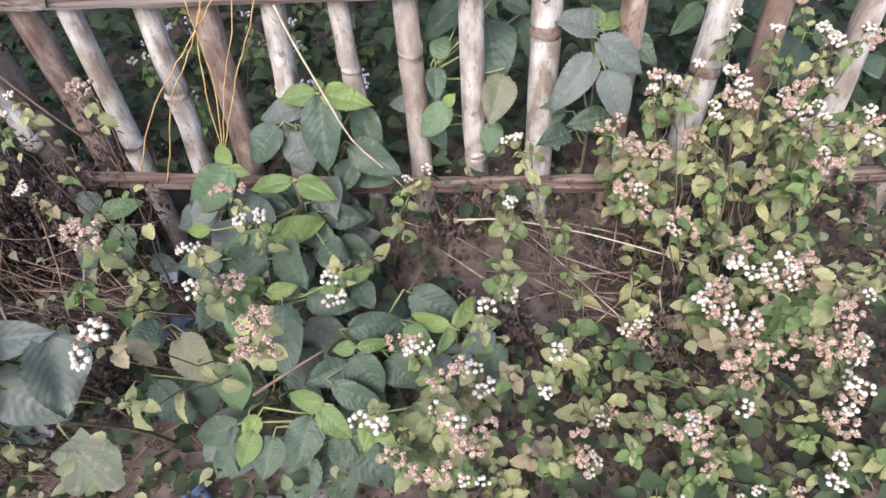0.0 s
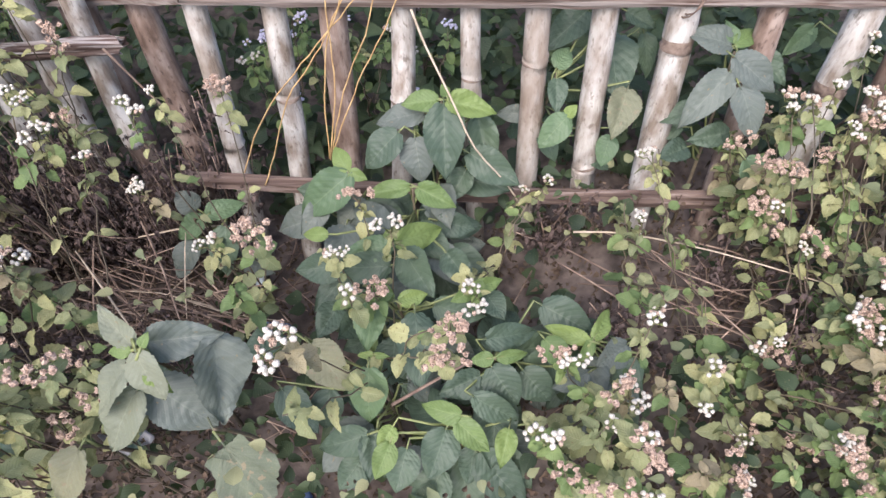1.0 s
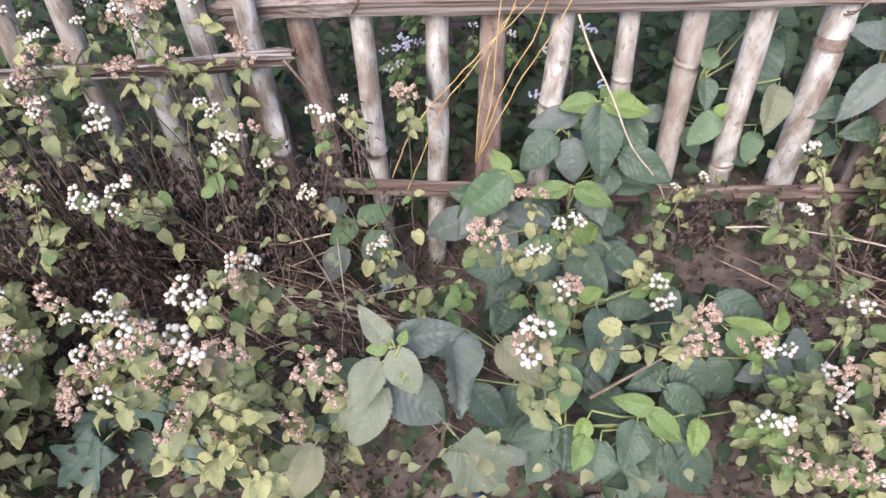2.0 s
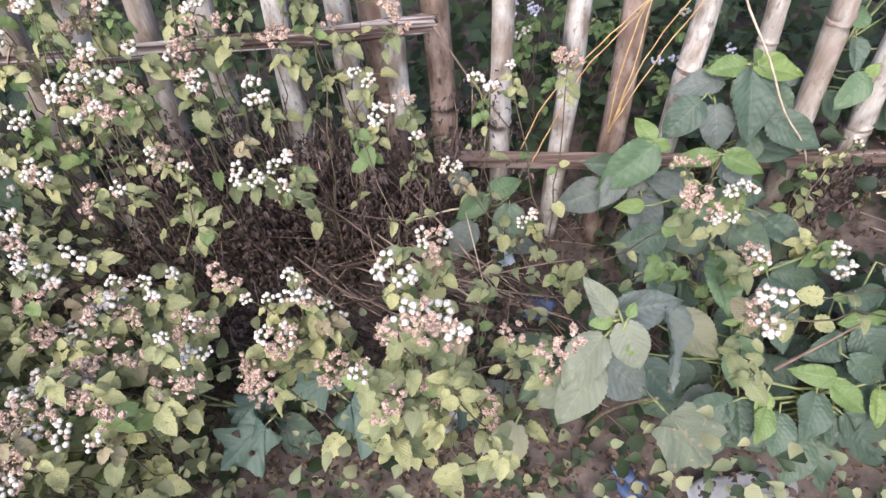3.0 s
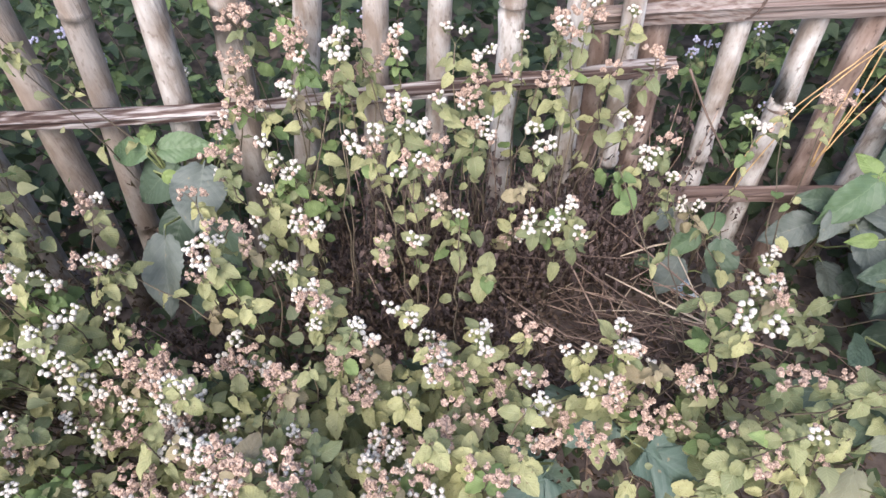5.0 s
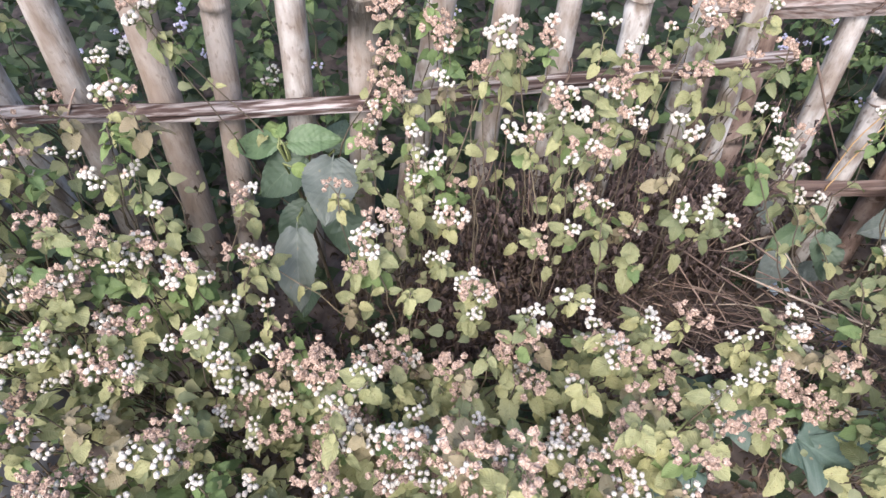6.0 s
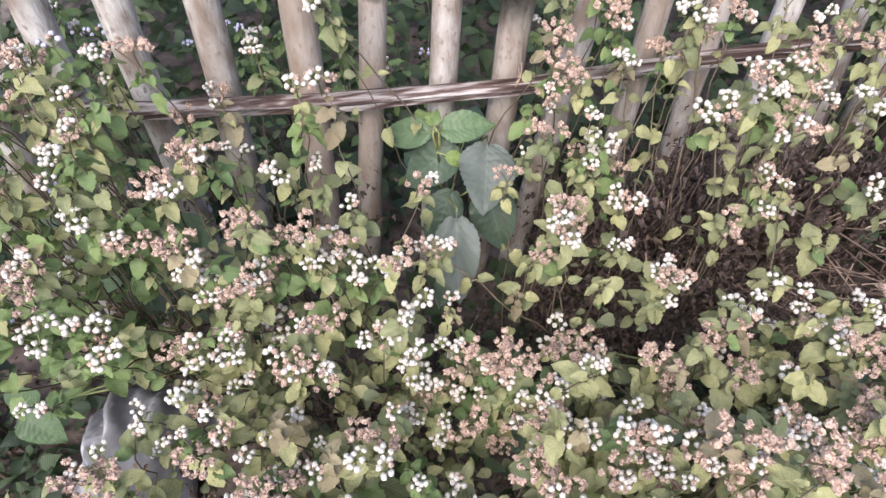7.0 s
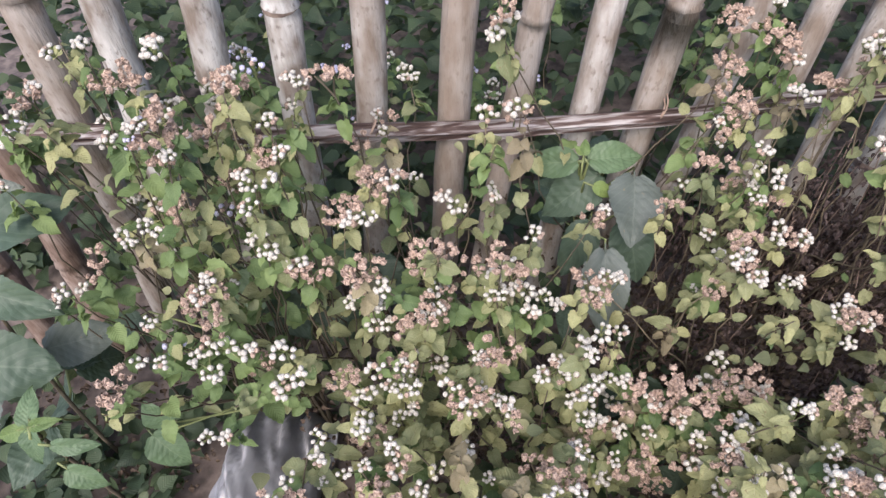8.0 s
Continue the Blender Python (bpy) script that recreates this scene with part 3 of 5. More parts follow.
def goatweed(base, tips, rng, green=0.1, leaf_size=0.0212, leafy=1.0, pairs=3, low=0.40):
    """One branching weed: a stem to each tip, leaves in crossed pairs, and a spray of flowers on each tip."""
    bx, by = base
    bz = ground_z(bx, by)
    ob = thing("goatweed", (bx, by, bz), "goatweed with yellow-green toothed leaves and white and dried tan flower sprays", "weed", "goatweed plants")
    root = Vector((0, 0, -0.01))
    mean = sum((Vector((t[0] - bx, t[1] - by, t[2] - bz)) for t in tips), Vector()) / len(tips)
    fork = Vector((mean.x * 0.5, mean.y * 0.5, mean.z * rng.uniform(0.5, 0.62)))
    trunk = [root.lerp(fork, i / 5) + Vector((rng.uniform(-1, 1), rng.uniform(-1, 1), 0)) * 0.006 * (i > 0) for i in range(6)]
    sv, sf = [], []
    tube(sv, sf, trunk, [0.0020, 0.0019, 0.0018, 0.0016, 0.0015, 0.0010], 6)
    child("main_stem", mesh_of("main_stem", sv, sf, [STEM]), ob)
    for x, y, z, kind in tips:
        if kind == "n" and (bare(x, y) > 0.2 or glade(x, y) > 0.4) and rng.random() < 0.85 and (x, y, z, kind) != tips[0]:
            continue
        end = Vector((x - bx, y - by, z - bz))
        at = rng.uniform(2.2, 5.0)
        i = min(int(at), 4)
        first = trunk[i].lerp(trunk[i + 1], at - i)
        way = end - first
        bend = first + Vector((way.x * rng.uniform(0.3, 0.7), way.y * rng.uniform(0.3, 0.7), way.z * rng.uniform(0.3, 0.65)))
        line = []
        for i in range(9):
            s = i / 8
            line.append(first * (1 - s) ** 2 + bend * 2 * s * (1 - s) + end * s * s)
        for p in line[1:-1]:
            p += Vector((rng.uniform(-1, 1), rng.uniform(-1, 1), 0)) * 0.006
        sv, sf = [], []
        tube(sv, sf, line, [0.0013 - 0.0006 * i / 8 for i in range(9)], 5)
        shoot = child("stem", mesh_of("stem", sv, sf, [STEM]), ob)
        turn = rng.uniform(0, math.pi)
        open_place = bare(x, y)
        from_low, rows = (max(low, 0.70), 1) if glade(x, y) > 0.4 else (max(low, 0.60), 2) if open_place > 0.25 else (low, pairs)
        for k in range(rows):
            s = from_low + (0.86 - from_low) * (k + rng.uniform(-0.2, 0.2)) / max(rows - 1, 1)
            at = min(max(s, 0.05), 0.98) * 8
            i = min(int(at), 7)
            p = line[i].lerp(line[i + 1], at - i)
            turn += math.pi / 2 + rng.uniform(-0.4, 0.4)
            for side in (0, math.pi):
                if rng.random() > 0.92 * leafy:
                    continue
                a = turn + side + rng.uniform(-0.3, 0.3)
                rise = rng.uniform(-0.6, 0.5)
                along = Vector((math.cos(a), math.sin(a), rise))
                up = Vector((rng.uniform(-0.55, 0.55), rng.uniform(-0.75, 0.25), 1))
                size = leaf_size * rng.uniform(0.6, 1.35) * (1.3 - 0.65 * s)
                me = rng.choice(GOAT_GREEN_LEAVES if rng.random() < green else GOAT_LEAVES)
                child("leaf", me, shoot, leaf_pose(p + along * size * 0.26, along, up, size, rng.uniform(0.85, 1.15)))
        d = (line[-1] - line[-2]).normalized() + Vector((0, -0.25, 0.6))
        crown = child("top_leaves", rng.choice(GREEN_TUFTS if rng.random() < green else TUFTS), shoot, Matrix.Translation(line[-1]) @ turn_to(d.orthogonal(), d).to_4x4() @ Matrix.Rotation(rng.uniform(0, 6.3), 4, "Z") @ Matrix.Scale(rng.uniform(0.8, 1.25), 4))
        tagged(crown, kind="stuff")
        if kind != "n":
            sprays = {"w": [WHITE_SPRAYS], "d": [DRY_SPRAYS], "m": [WHITE_SPRAYS, DRY_SPRAYS], "l": [LILAC_SPRAYS]}[kind]
            for j, pool in enumerate(sprays):
                off = Vector((rng.uniform(-1, 1), rng.uniform(-1, 1), rng.uniform(-0.3, 0.3))) * (0.011 if len(sprays) > 1 else 0.0)
                child("flower_spray", rng.choice(pool), shoot, Matrix.Translation(line[-1] + off) @ turn_to(d.orthogonal(), d).to_4x4() @ Matrix.Rotation(rng.uniform(0, 6.3), 4, "Z") @ Matrix.Scale(rng.uniform(0.85, 1.2), 4))
    return ob


TIPS = []


def bare(x, y):
    """How near a place is to the middle of the brown gap, 0 to 1."""
    return math.exp(-(((x + 0.17) / 0.30) ** 2 + ((y + 0.17) / 0.15) ** 2))


def glade(x, y):
    """How near a place is to the broad-leaved weed that grows among the flowers, 0 to 1."""
    return math.exp(-(((x + 0.60) / 0.13) ** 4 + ((y + 0.17) / 0.15) ** 4))


def bed(tips, seed, per=4, extra=2, green=0.1, kinds="wddnnnn", spread=0.035, back=0.05, **more):
    """Weeds whose shoots end at the given tips, four shoots to a plant, each tip with a few more shoots about it."""
    rng = random.Random(seed)
    tips = [t for t in sorted(tips) if all(math.dist(t[:3], o[:3]) > 0.020 for o in TIPS)]
    TIPS.extend(tips)
    for i in range(0, len(tips), per):
        some = list(tips[i:i + per])
        for x, y, z, kind in tips[i:i + per]:
            for _ in range(extra):
                px, py = x + rng.gauss(0, spread), y + rng.gauss(0, spread)
                if bare(px, py) < 0.35:
                    some.append((px, py, z - abs(rng.gauss(0, 0.035)), rng.choice(kinds)))
        bx = sum(t[0] for t in some) / len(some) + rng.uniform(-0.02, 0.02)
        by = sum(t[1] for t in some) / len(some) + back
        goatweed((bx, by), some, rng, green, **more)


def lobed(name, material, seed=0, deep=0.13, rough=0.012):
    """A broad shallow-lobed leaf, 1 long along y, with a wavy toothed rim."""
    rng = random.Random(seed)
    verts, uvs, faces = [(0, 0.08, 0.0)], [(0.5, 0.08)], []
    n, rings = 40, 5
    for j in range(1, rings + 1):
        for i in range(n):
            a = 2 * math.pi * i / n - math.pi / 2
            r = 0.47 + deep * (1 - 2 * abs(math.sin(2.5 * (a - math.pi / 2)))) + (rough * (i % 2) + rng.uniform(-0.012, 0.012) if j == rings else 0)
            notch = 1 - 0.75 * math.exp(-((math.atan2(math.sin(a + math.pi / 2), math.cos(a + math.pi / 2))) / 0.35) ** 2)
            r *= notch if notch > 0.2 else 0.2
            s = j / rings
            x, y = math.cos(a) * r * s, 0.48 * s + math.sin(a) * r * s + 0.08 * (1 - s)
            z = 0.05 * math.sin(5 * a + seed) * s * s + 0.02 * math.sin(11 * a + 9 * s) - 0.18 * y * y + 0.16 * abs(x) + rng.uniform(-0.008, 0.008)
            verts.append((x, y, z))
            uvs.append((0.5 + x, y))
    for i in range(n):
        faces.append((0, 1 + i, 1 + (i + 1) % n))
        for j in range(rings - 1):
            a, b = 1 + j * n + i, 1 + j * n + (i + 1) % n
            faces.append((a, a + n, b + n, b))
    start = len(verts)
    tube(verts, faces, [(0, -0.35, -0.12), (0, -0.1, 0.0), (0, 0.1, 0.0)], [0.014, 0.014, 0.010], 5)
    uvs += [(0.5, 0.0)] * (len(verts) - start)
    return mesh_of(name, verts, faces, [material], uvs)


BROAD = {}
for key, material in (("B", BIG), ("G", BIG_GREEN), ("Y", BIG_YOUNG), ("D", BIG_DUSTY), ("P", BIG_PALE), ("O", BIG_OLIVE)):
    BROAD[key] = [leaf_shape("broad_leaf", material, 30, wd, 0.011, f, d, 0.10, 0.04, s + 50, 0.03, 2, 0.52, e) for s, (f, d, wd, e) in enumerate(((0.30, 0.16, 0.92, 0.95), (0.16, 0.30, 0.96, 0.84), (0.46, 0.10, 0.88, 1.05), (0.24, 0.45, 0.92, 0.92)))]
BROAD["L"] = [lobed("lobed_leaf", BIG_ROUGH, 1, 0.055, 0.03)]
BROAD["T"] = [lobed("lobed_leaf", BIG_TEAL, s) for s in (2, 5)]


STEMS = {}


def broadleaf(name, root, top, label, category):
    """The stem of a broad-leaved weed from its root to its top; blade() adds its leaves."""
    rx, ry = root
    rz = ground_z(rx, ry)
    ob = thing(name, (rx, ry, rz), label, category, "broad-leaved weeds")
    end = Vector((top[0] - rx, top[1] - ry, top[2] - rz))
    STEMS[ob.name] = end
    line = [Vector((end.x * s ** 1.6, end.y * s ** 1.6, -0.02 + (end.z + 0.02) * s)) for s in (0, 0.2, 0.4, 0.6, 0.8, 1.0)]
    verts, faces = [], []
    tube(verts, faces, line, [0.0034, 0.0031, 0.0028, 0.0025, 0.0022, 0.0017], 7)
    child("stem", mesh_of("stem", verts, faces, [STEM]), ob)
    return ob


def blade(weed, base, tip, width, kind, face=(0.0, -0.62, 0.78)):
    """One leaf from base to tip, its face turned up and outwards, with a stalk back to the stem."""
    rng = random.Random(int((base[0] * 7919 + base[2] * 104729) * 1000))
    b, t = Vector(base), Vector(tip)
    along = t - b
    length = along.length
    up = Vector(face) + Vector((rng.uniform(-1, 1), rng.uniform(-1, 1), rng.uniform(-1, 1))) * 0.16
    me = rng.choice(BROAD[kind])
    root = weed.location
    names = {"Y": "young_leaf", "L": "lobed_leaf", "T": "lobed_leaf"}
    says = {"Y": "bright green young leaf", "D": "dusty grey-green leaf", "P": "pale green leaf", "O": "dull olive leaf"}
    child(names.get(kind, "leaf"), me, weed, leaf_pose(b - root, along, up, length, width / length), says.get(kind, ""))
    end = STEMS[weed.name]
    s = min(max((b.z - root.z) / max(end.z, 0.05) - 0.12, 0.05), 0.97)
    p, q = b - root, b - root - along.normalized() * 0.012
    stem = Vector((end.x * s ** 1.6, end.y * s ** 1.6, end.z * s))
    verts, faces = [], []
    tube(verts, faces, [p, q, q.lerp(stem, 0.55) + Vector((0, 0, -0.008)), stem], [0.0013, 0.0015, 0.0017, 0.0019], 5)
    child("leaf_stalk", mesh_of("leaf_stalk", verts, faces, [STEM_GREEN]), weed)


def lower_leaves(weed, count, seed, size=0.07, kinds="BBBD"):
    """Older leaves in pairs further down the stem."""
    rng = random.Random(seed)
    root, end = weed.location.copy(), STEMS[weed.name]
    for _ in range(count):
        s, a = rng.uniform(0.35, 0.85), rng.uniform(0, 6.3)
        p = root + Vector((end.x * s ** 1.6, end.y * s ** 1.6, end.z * s))
        way = Vector((math.cos(a), math.sin(a) * 0.8 - 0.25, rng.uniform(-0.5, 0.15)))
        b = p + way * rng.uniform(0.02, 0.05)
        long = size * rng.uniform(0.8, 1.25)
        blade(weed, tuple(b), tuple(b + way.normalized() * long), long * rng.uniform(0.62, 0.78), rng.choice(kinds))

# region G
bed([(-0.735, -0.163, 0.628, "m"), (-0.693, -0.284, 0.538, "m"), (-0.765, -0.254, 0.552, "d"), (-0.863, -0.306, 0.449, "m"), (-0.764, -0.344, 0.443, "m"),
     (-0.69, -0.314, 0.436, "m"), (-0.528, -0.392, 0.485, "w"), (-0.67, -0.377, 0.334, "w"), (-0.949, -0.216, 0.644, "w"), (-0.945, -0.223, 0.529, "m"),
     (-0.859, -0.324, 0.392, "w"), (-0.761, -0.243, 0.506, "m"), (-0.691, -0.315, 0.482, "w"), (-0.579, -0.341, 0.416, "d"), (-0.748, -0.40, 0.355, "w"),
     (-0.992, -0.152, 0.683, "m"), (-0.892, -0.251, 0.546, "d"), (-0.793, -0.301, 0.462, "m"), (-0.715, -0.309, 0.441, "d"), (-0.902, -0.361, 0.462, "w")], 1, extra=0)
bed([(-1.028, -0.073, 0.611, "w"), (-1.055, -0.284, 0.459, "w"), (-0.975, -0.323, 0.473, "w"), (-1.036, -0.206, 0.657, "w"), (-1.026, -0.36, 0.461, "w"),
     (-1.137, -0.305, 0.464, "d"), (-1.034, -0.183, 0.675, "m"), (-1.087, -0.269, 0.514, "w"), (-0.898, -0.256, 0.544, "m"), (-0.742, -0.249, 0.465, "w")], 2, extra=0, green=0.75)
# region E
bed([(-0.519, -0.251, 0.502, "m"), (-0.448, -0.492, 0.535, "w"), (-0.291, -0.306, 0.37, "w"), (-0.416, -0.288, 0.452, "m"), (-0.451, -0.111, 0.449, "n"), (-0.663, -0.21, 0.452, "w"),
     (-0.346, -0.161, 0.551, "m"), (-0.253, -0.184, 0.451, "w"), (-0.319, -0.315, 0.478, "w"), (-0.249, -0.355, 0.458, "w"), (-0.288, -0.38, 0.475, "d"),
     (-0.299, -0.192, 0.564, "m"), (-0.392, -0.094, 0.514, "n"), (-0.312, -0.155, 0.585, "m"), (-0.413, -0.281, 0.456, "m"), (-0.38, -0.061, 0.564, "d")], 3, extra=1, low=0.5)
bed([(-0.102, -0.352, 0.454, "w"), (-0.12, -0.38, 0.412, "w"), (-0.075, -0.352, 0.391, "w"), (0.062, -0.471, 0.568, "m"), (0.024, -0.488, 0.608, "m"), (0.006, -0.374, 0.496, "w"),
     (-0.492, -0.337, 0.322, "n"), (-0.387, -0.418, 0.353, "d"), (-0.522, -0.304, 0.377, "d"), (-0.121, -0.395, 0.421, "d"), (-0.075, -0.407, 0.374, "d"), (-0.006, -0.376, 0.37, "m")], 4, extra=1)
# region A
bed([(0.965, 0.01, 0.397, "n"), (0.887, -0.037, 0.353, "w"), (0.942, -0.184, 0.343, "m"), (0.987, -0.277, 0.404, "m"), (0.884, -0.314, 0.32, "w"), (0.945, -0.393, 0.398, "d"),
     (0.829, -0.338, 0.289, "n"), (0.649, -0.426, 0.414, "d"), (0.66, -0.491, 0.44, "m"), (0.878, -0.459, 0.361, "d"), (0.801, -0.153, 0.328, "n"), (0.773, -0.379, 0.363, "w"),
     (0.637, -0.459, 0.403, "w"), (0.692, -0.363, 0.427, "w"), (1.02, -0.07, 0.48, "m"), (0.93, -0.05, 0.46, "m"), (1.08, -0.2, 0.46, "m"), (1.1, -0.35, 0.45, "d")], 5, extra=1, green=0.3)
# region B and C
bed([(0.486, -0.417, 0.514, "d"), (0.412, -0.208, 0.397, "w"), (0.34, -0.428, 0.496, "m"), (0.296, -0.316, 0.52, "d"), (0.139, -0.109, 0.525, "w"), (0.019, -0.129, 0.425, "w"),
     (0.046, -0.337, 0.494, "d"), (0.032, -0.448, 0.416, "d"), (0.066, -0.118, 0.368, "w"), (0.17, -0.185, 0.332, "w"), (-0.055, -0.126, 0.474, "n")], 6, extra=1)
bed([(-0.373, -0.087, 0.621, "w"), (-0.346, -0.058, 0.584, "d"), (-0.451, -0.121, 0.494, "w"), (-0.317, -0.129, 0.583, "w"), (-0.293, -0.157, 0.563, "w"),
     (-0.474, -0.150, 0.485, "w"), (-0.470, -0.119, 0.526, "w"), (-0.379, -0.052, 0.580, "d"), (-0.429, -0.084, 0.578, "w"), (-0.275, -0.161, 0.552, "d"),
     (-0.249, -0.185, 0.453, "m"), (-0.340, -0.234, 0.472, "d"), (-0.501, -0.204, 0.464, "d"), (-0.450, -0.235, 0.445, "w"), (-0.415, -0.290, 0.442, "m"),
     (-0.319, -0.303, 0.471, "d"), (-0.131, -0.070, 0.554, "d"), (-0.038, -0.089, 0.503, "w"), (0.131, -0.113, 0.522, "m"), (0.142, -0.100, 0.531, "w")], 11, extra=1, per=3)
bed([(-1.165, -0.134, 0.668, "m"), (-1.136, -0.107, 0.694, "w"), (-1.115, -0.103, 0.700, "w"), (-1.042, -0.111, 0.694, "w"), (-1.002, -0.126, 0.666, "m"),
     (-1.068, -0.144, 0.688, "d"), (-0.906, -0.122, 0.655, "d"), (-0.935, -0.117, 0.663, "w"), (-0.971, -0.115, 0.665, "l"), (-0.487, -0.015, 0.624, "d"),
     (-0.441, -0.003, 0.633, "w"), (-0.497, -0.046, 0.590, "d"), (-0.472, -0.077, 0.547, "m"), (-0.526, -0.092, 0.541, "m"), (-0.422, -0.041, 0.583, "w"),
     (-0.744, -0.045, 0.667, "d"), (-0.768, -0.141, 0.619, "w"), (-0.727, -0.152, 0.614, "m"), (-0.857, -0.183, 0.583, "m"), (-0.979, -0.219, 0.605, "w")], 12, extra=1, per=3, green=0.4)
bed([(-0.905, -0.203, 0.579, "m"), (-0.877, -0.180, 0.594, "d"), (-0.960, -0.163, 0.645, "w"), (-1.041, -0.207, 0.653, "m"), (-1.070, -0.187, 0.663, "w"),
     (-1.016, -0.145, 0.635, "d"), (-1.086, -0.221, 0.582, "w"), (-1.062, -0.224, 0.578, "w"), (-1.164, -0.243, 0.535, "w"), (-1.039, -0.249, 0.527, "d"),
     (-1.016, -0.289, 0.477, "w"), (-0.964, -0.304, 0.485, "w"), (-1.092, -0.290, 0.490, "w"), (-1.142, -0.303, 0.466, "d"), (-1.023, -0.354, 0.458, "w"),
     (-0.869, -0.261, 0.531, "w"), (-0.789, -0.244, 0.532, "d"), (-0.757, -0.244, 0.538, "d"), (-0.731, -0.217, 0.536, "w"), (-0.659, -0.177, 0.515, "m")], 13, extra=1, per=4, green=0.45)
bed([(-0.523, -0.215, 0.491, "m"), (-0.515, -0.247, 0.483, "m"), (-0.563, -0.144, 0.478, "d"), (-0.546, -0.241, 0.459, "d"), (-0.657, -0.229, 0.467, "m"),
     (-0.716, -0.309, 0.442, "m"), (-0.788, -0.301, 0.462, "w"), (-0.807, -0.323, 0.438, "d"), (-0.777, -0.346, 0.432, "m"), (-0.692, -0.338, 0.339, "d"),
     (-0.811, -0.363, 0.394, "w"), (-0.883, -0.373, 0.408, "m"), (-0.949, -0.367, 0.435, "w"), (-0.650, -0.334, 0.350, "m"), (-0.496, -0.356, 0.327, "w"),
     (-0.588, -0.367, 0.358, "d"), (-0.521, -0.390, 0.472, "m"), (-0.506, -0.315, 0.382, "d"), (-0.855, -0.298, 0.456, "w"), (-0.834, -0.267, 0.496, "d")], 14, extra=1, per=4)
bed([(0.964, -0.064, 0.491, "w"), (0.975, -0.114, 0.457, "w"), (0.885, -0.127, 0.426, "d"), (0.917, -0.136, 0.419, "d"), (1.012, -0.100, 0.462, "m"),
     (1.064, -0.113, 0.474, "d"), (1.080, -0.150, 0.484, "w"), (1.136, -0.148, 0.489, "w"), (1.108, -0.169, 0.479, "d"), (1.151, -0.062, 0.529, "m"),
     (1.061, -0.032, 0.517, "w"), (0.891, -0.158, 0.385, "m"), (1.035, -0.300, 0.393, "m"), (0.998, -0.324, 0.386, "d"), (0.943, -0.330, 0.379, "m"),
     (0.999, -0.389, 0.381, "d"), (1.052, -0.375, 0.378, "d"), (1.072, -0.356, 0.437, "w"), (1.070, -0.419, 0.343, "m"), (0.974, -0.497, 0.290, "w")], 15, extra=2, per=3, green=0.3)
bed([(0.655, -0.444, 0.411, "d"), (0.669, -0.517, 0.379, "w"), (0.637, -0.509, 0.390, "d"), (0.882, -0.322, 0.316, "m"), (0.755, -0.376, 0.361, "w"),
     (0.517, -0.282, 0.363, "w"), (0.379, -0.329, 0.431, "w"), (0.147, -0.108, 0.524, "w"), (0.344, -0.421, 0.492, "d"), (0.739, -0.166, 0.358, "w"),
     (0.617, -0.090, 0.348, "w"), (0.748, -0.112, 0.419, "w"), (0.358, -0.268, 0.433, "w"), (0.719, -0.317, 0.418, "n"), (0.811, -0.438, 0.307, "n")], 16, extra=1, per=2, green=0.3)
bed([(-0.618, -0.350, 0.374, "w"), (-0.638, -0.367, 0.353, "d"), (-0.557, -0.381, 0.412, "w"), (-0.486, -0.363, 0.319, "w"), (-0.543, -0.322, 0.396, "d"),
     (-0.488, -0.320, 0.362, "w"), (-0.327, -0.381, 0.414, "w"), (-0.229, -0.372, 0.416, "d"),
     (-0.188, -0.319, 0.426, "d"), (-0.095, -0.337, 0.454, "w"), (-0.089, -0.351, 0.431, "m"), (-0.119, -0.381, 0.416, "w"), (-0.141, -0.354, 0.428, "w"),
     (0.054, -0.336, 0.479, "d"), (0.041, -0.321, 0.477, "w"), (0.031, -0.483, 0.595, "m"), (0.044, -0.417, 0.462, "d"), (-0.002, -0.442, 0.384, "d")], 17, extra=1, per=4)
bed([(-0.313, -0.063, 0.607, "m"), (-0.299, -0.145, 0.585, "w"), (-0.279, -0.174, 0.559, "m"), (-0.351, -0.072, 0.624, "d"), (-0.268, -0.125, 0.582, "w"),
     (-0.366, -0.090, 0.646, "w"), (-0.121, -0.024, 0.604, "m"), (-0.112, -0.036, 0.589, "d"), (-0.039, -0.019, 0.599, "w"), (-0.065, -0.057, 0.558, "d"),
     (-0.125, -0.077, 0.550, "w"), (-0.050, -0.090, 0.508, "w"), (0.014, -0.124, 0.429, "w"), (-0.253, -0.185, 0.453, "m"), (-0.174, -0.104, 0.329, "m"),
     (-0.305, -0.222, 0.474, "w"), (-0.334, -0.245, 0.473, "d"), (-0.531, -0.228, 0.441, "d"), (-0.513, -0.201, 0.483, "w"), (-0.461, -0.112, 0.473, "w")], 18, extra=1, per=3, low=0.5)
bed([(-0.246, -0.045, 0.606, "w"), (-0.221, -0.060, 0.592, "w"), (-0.170, -0.045, 0.596, "w"), (-0.188, -0.073, 0.573, "d"), (-0.228, -0.084, 0.574, "d"),
     (-0.241, -0.100, 0.562, "m"), (-0.162, -0.096, 0.540, "n"), (-0.153, -0.128, 0.514, "w"), (-0.230, -0.125, 0.540, "m"), (-0.177, -0.166, 0.494, "n"),
     (-0.274, -0.179, 0.473, "m"), (-0.265, -0.203, 0.447, "n"), (-0.229, -0.256, 0.446, "n"), (-0.123, -0.224, 0.465, "w"), (-0.060, -0.125, 0.475, "w"),
     (-0.023, -0.120, 0.469, "w")], 19, extra=0, per=3, green=0.3)
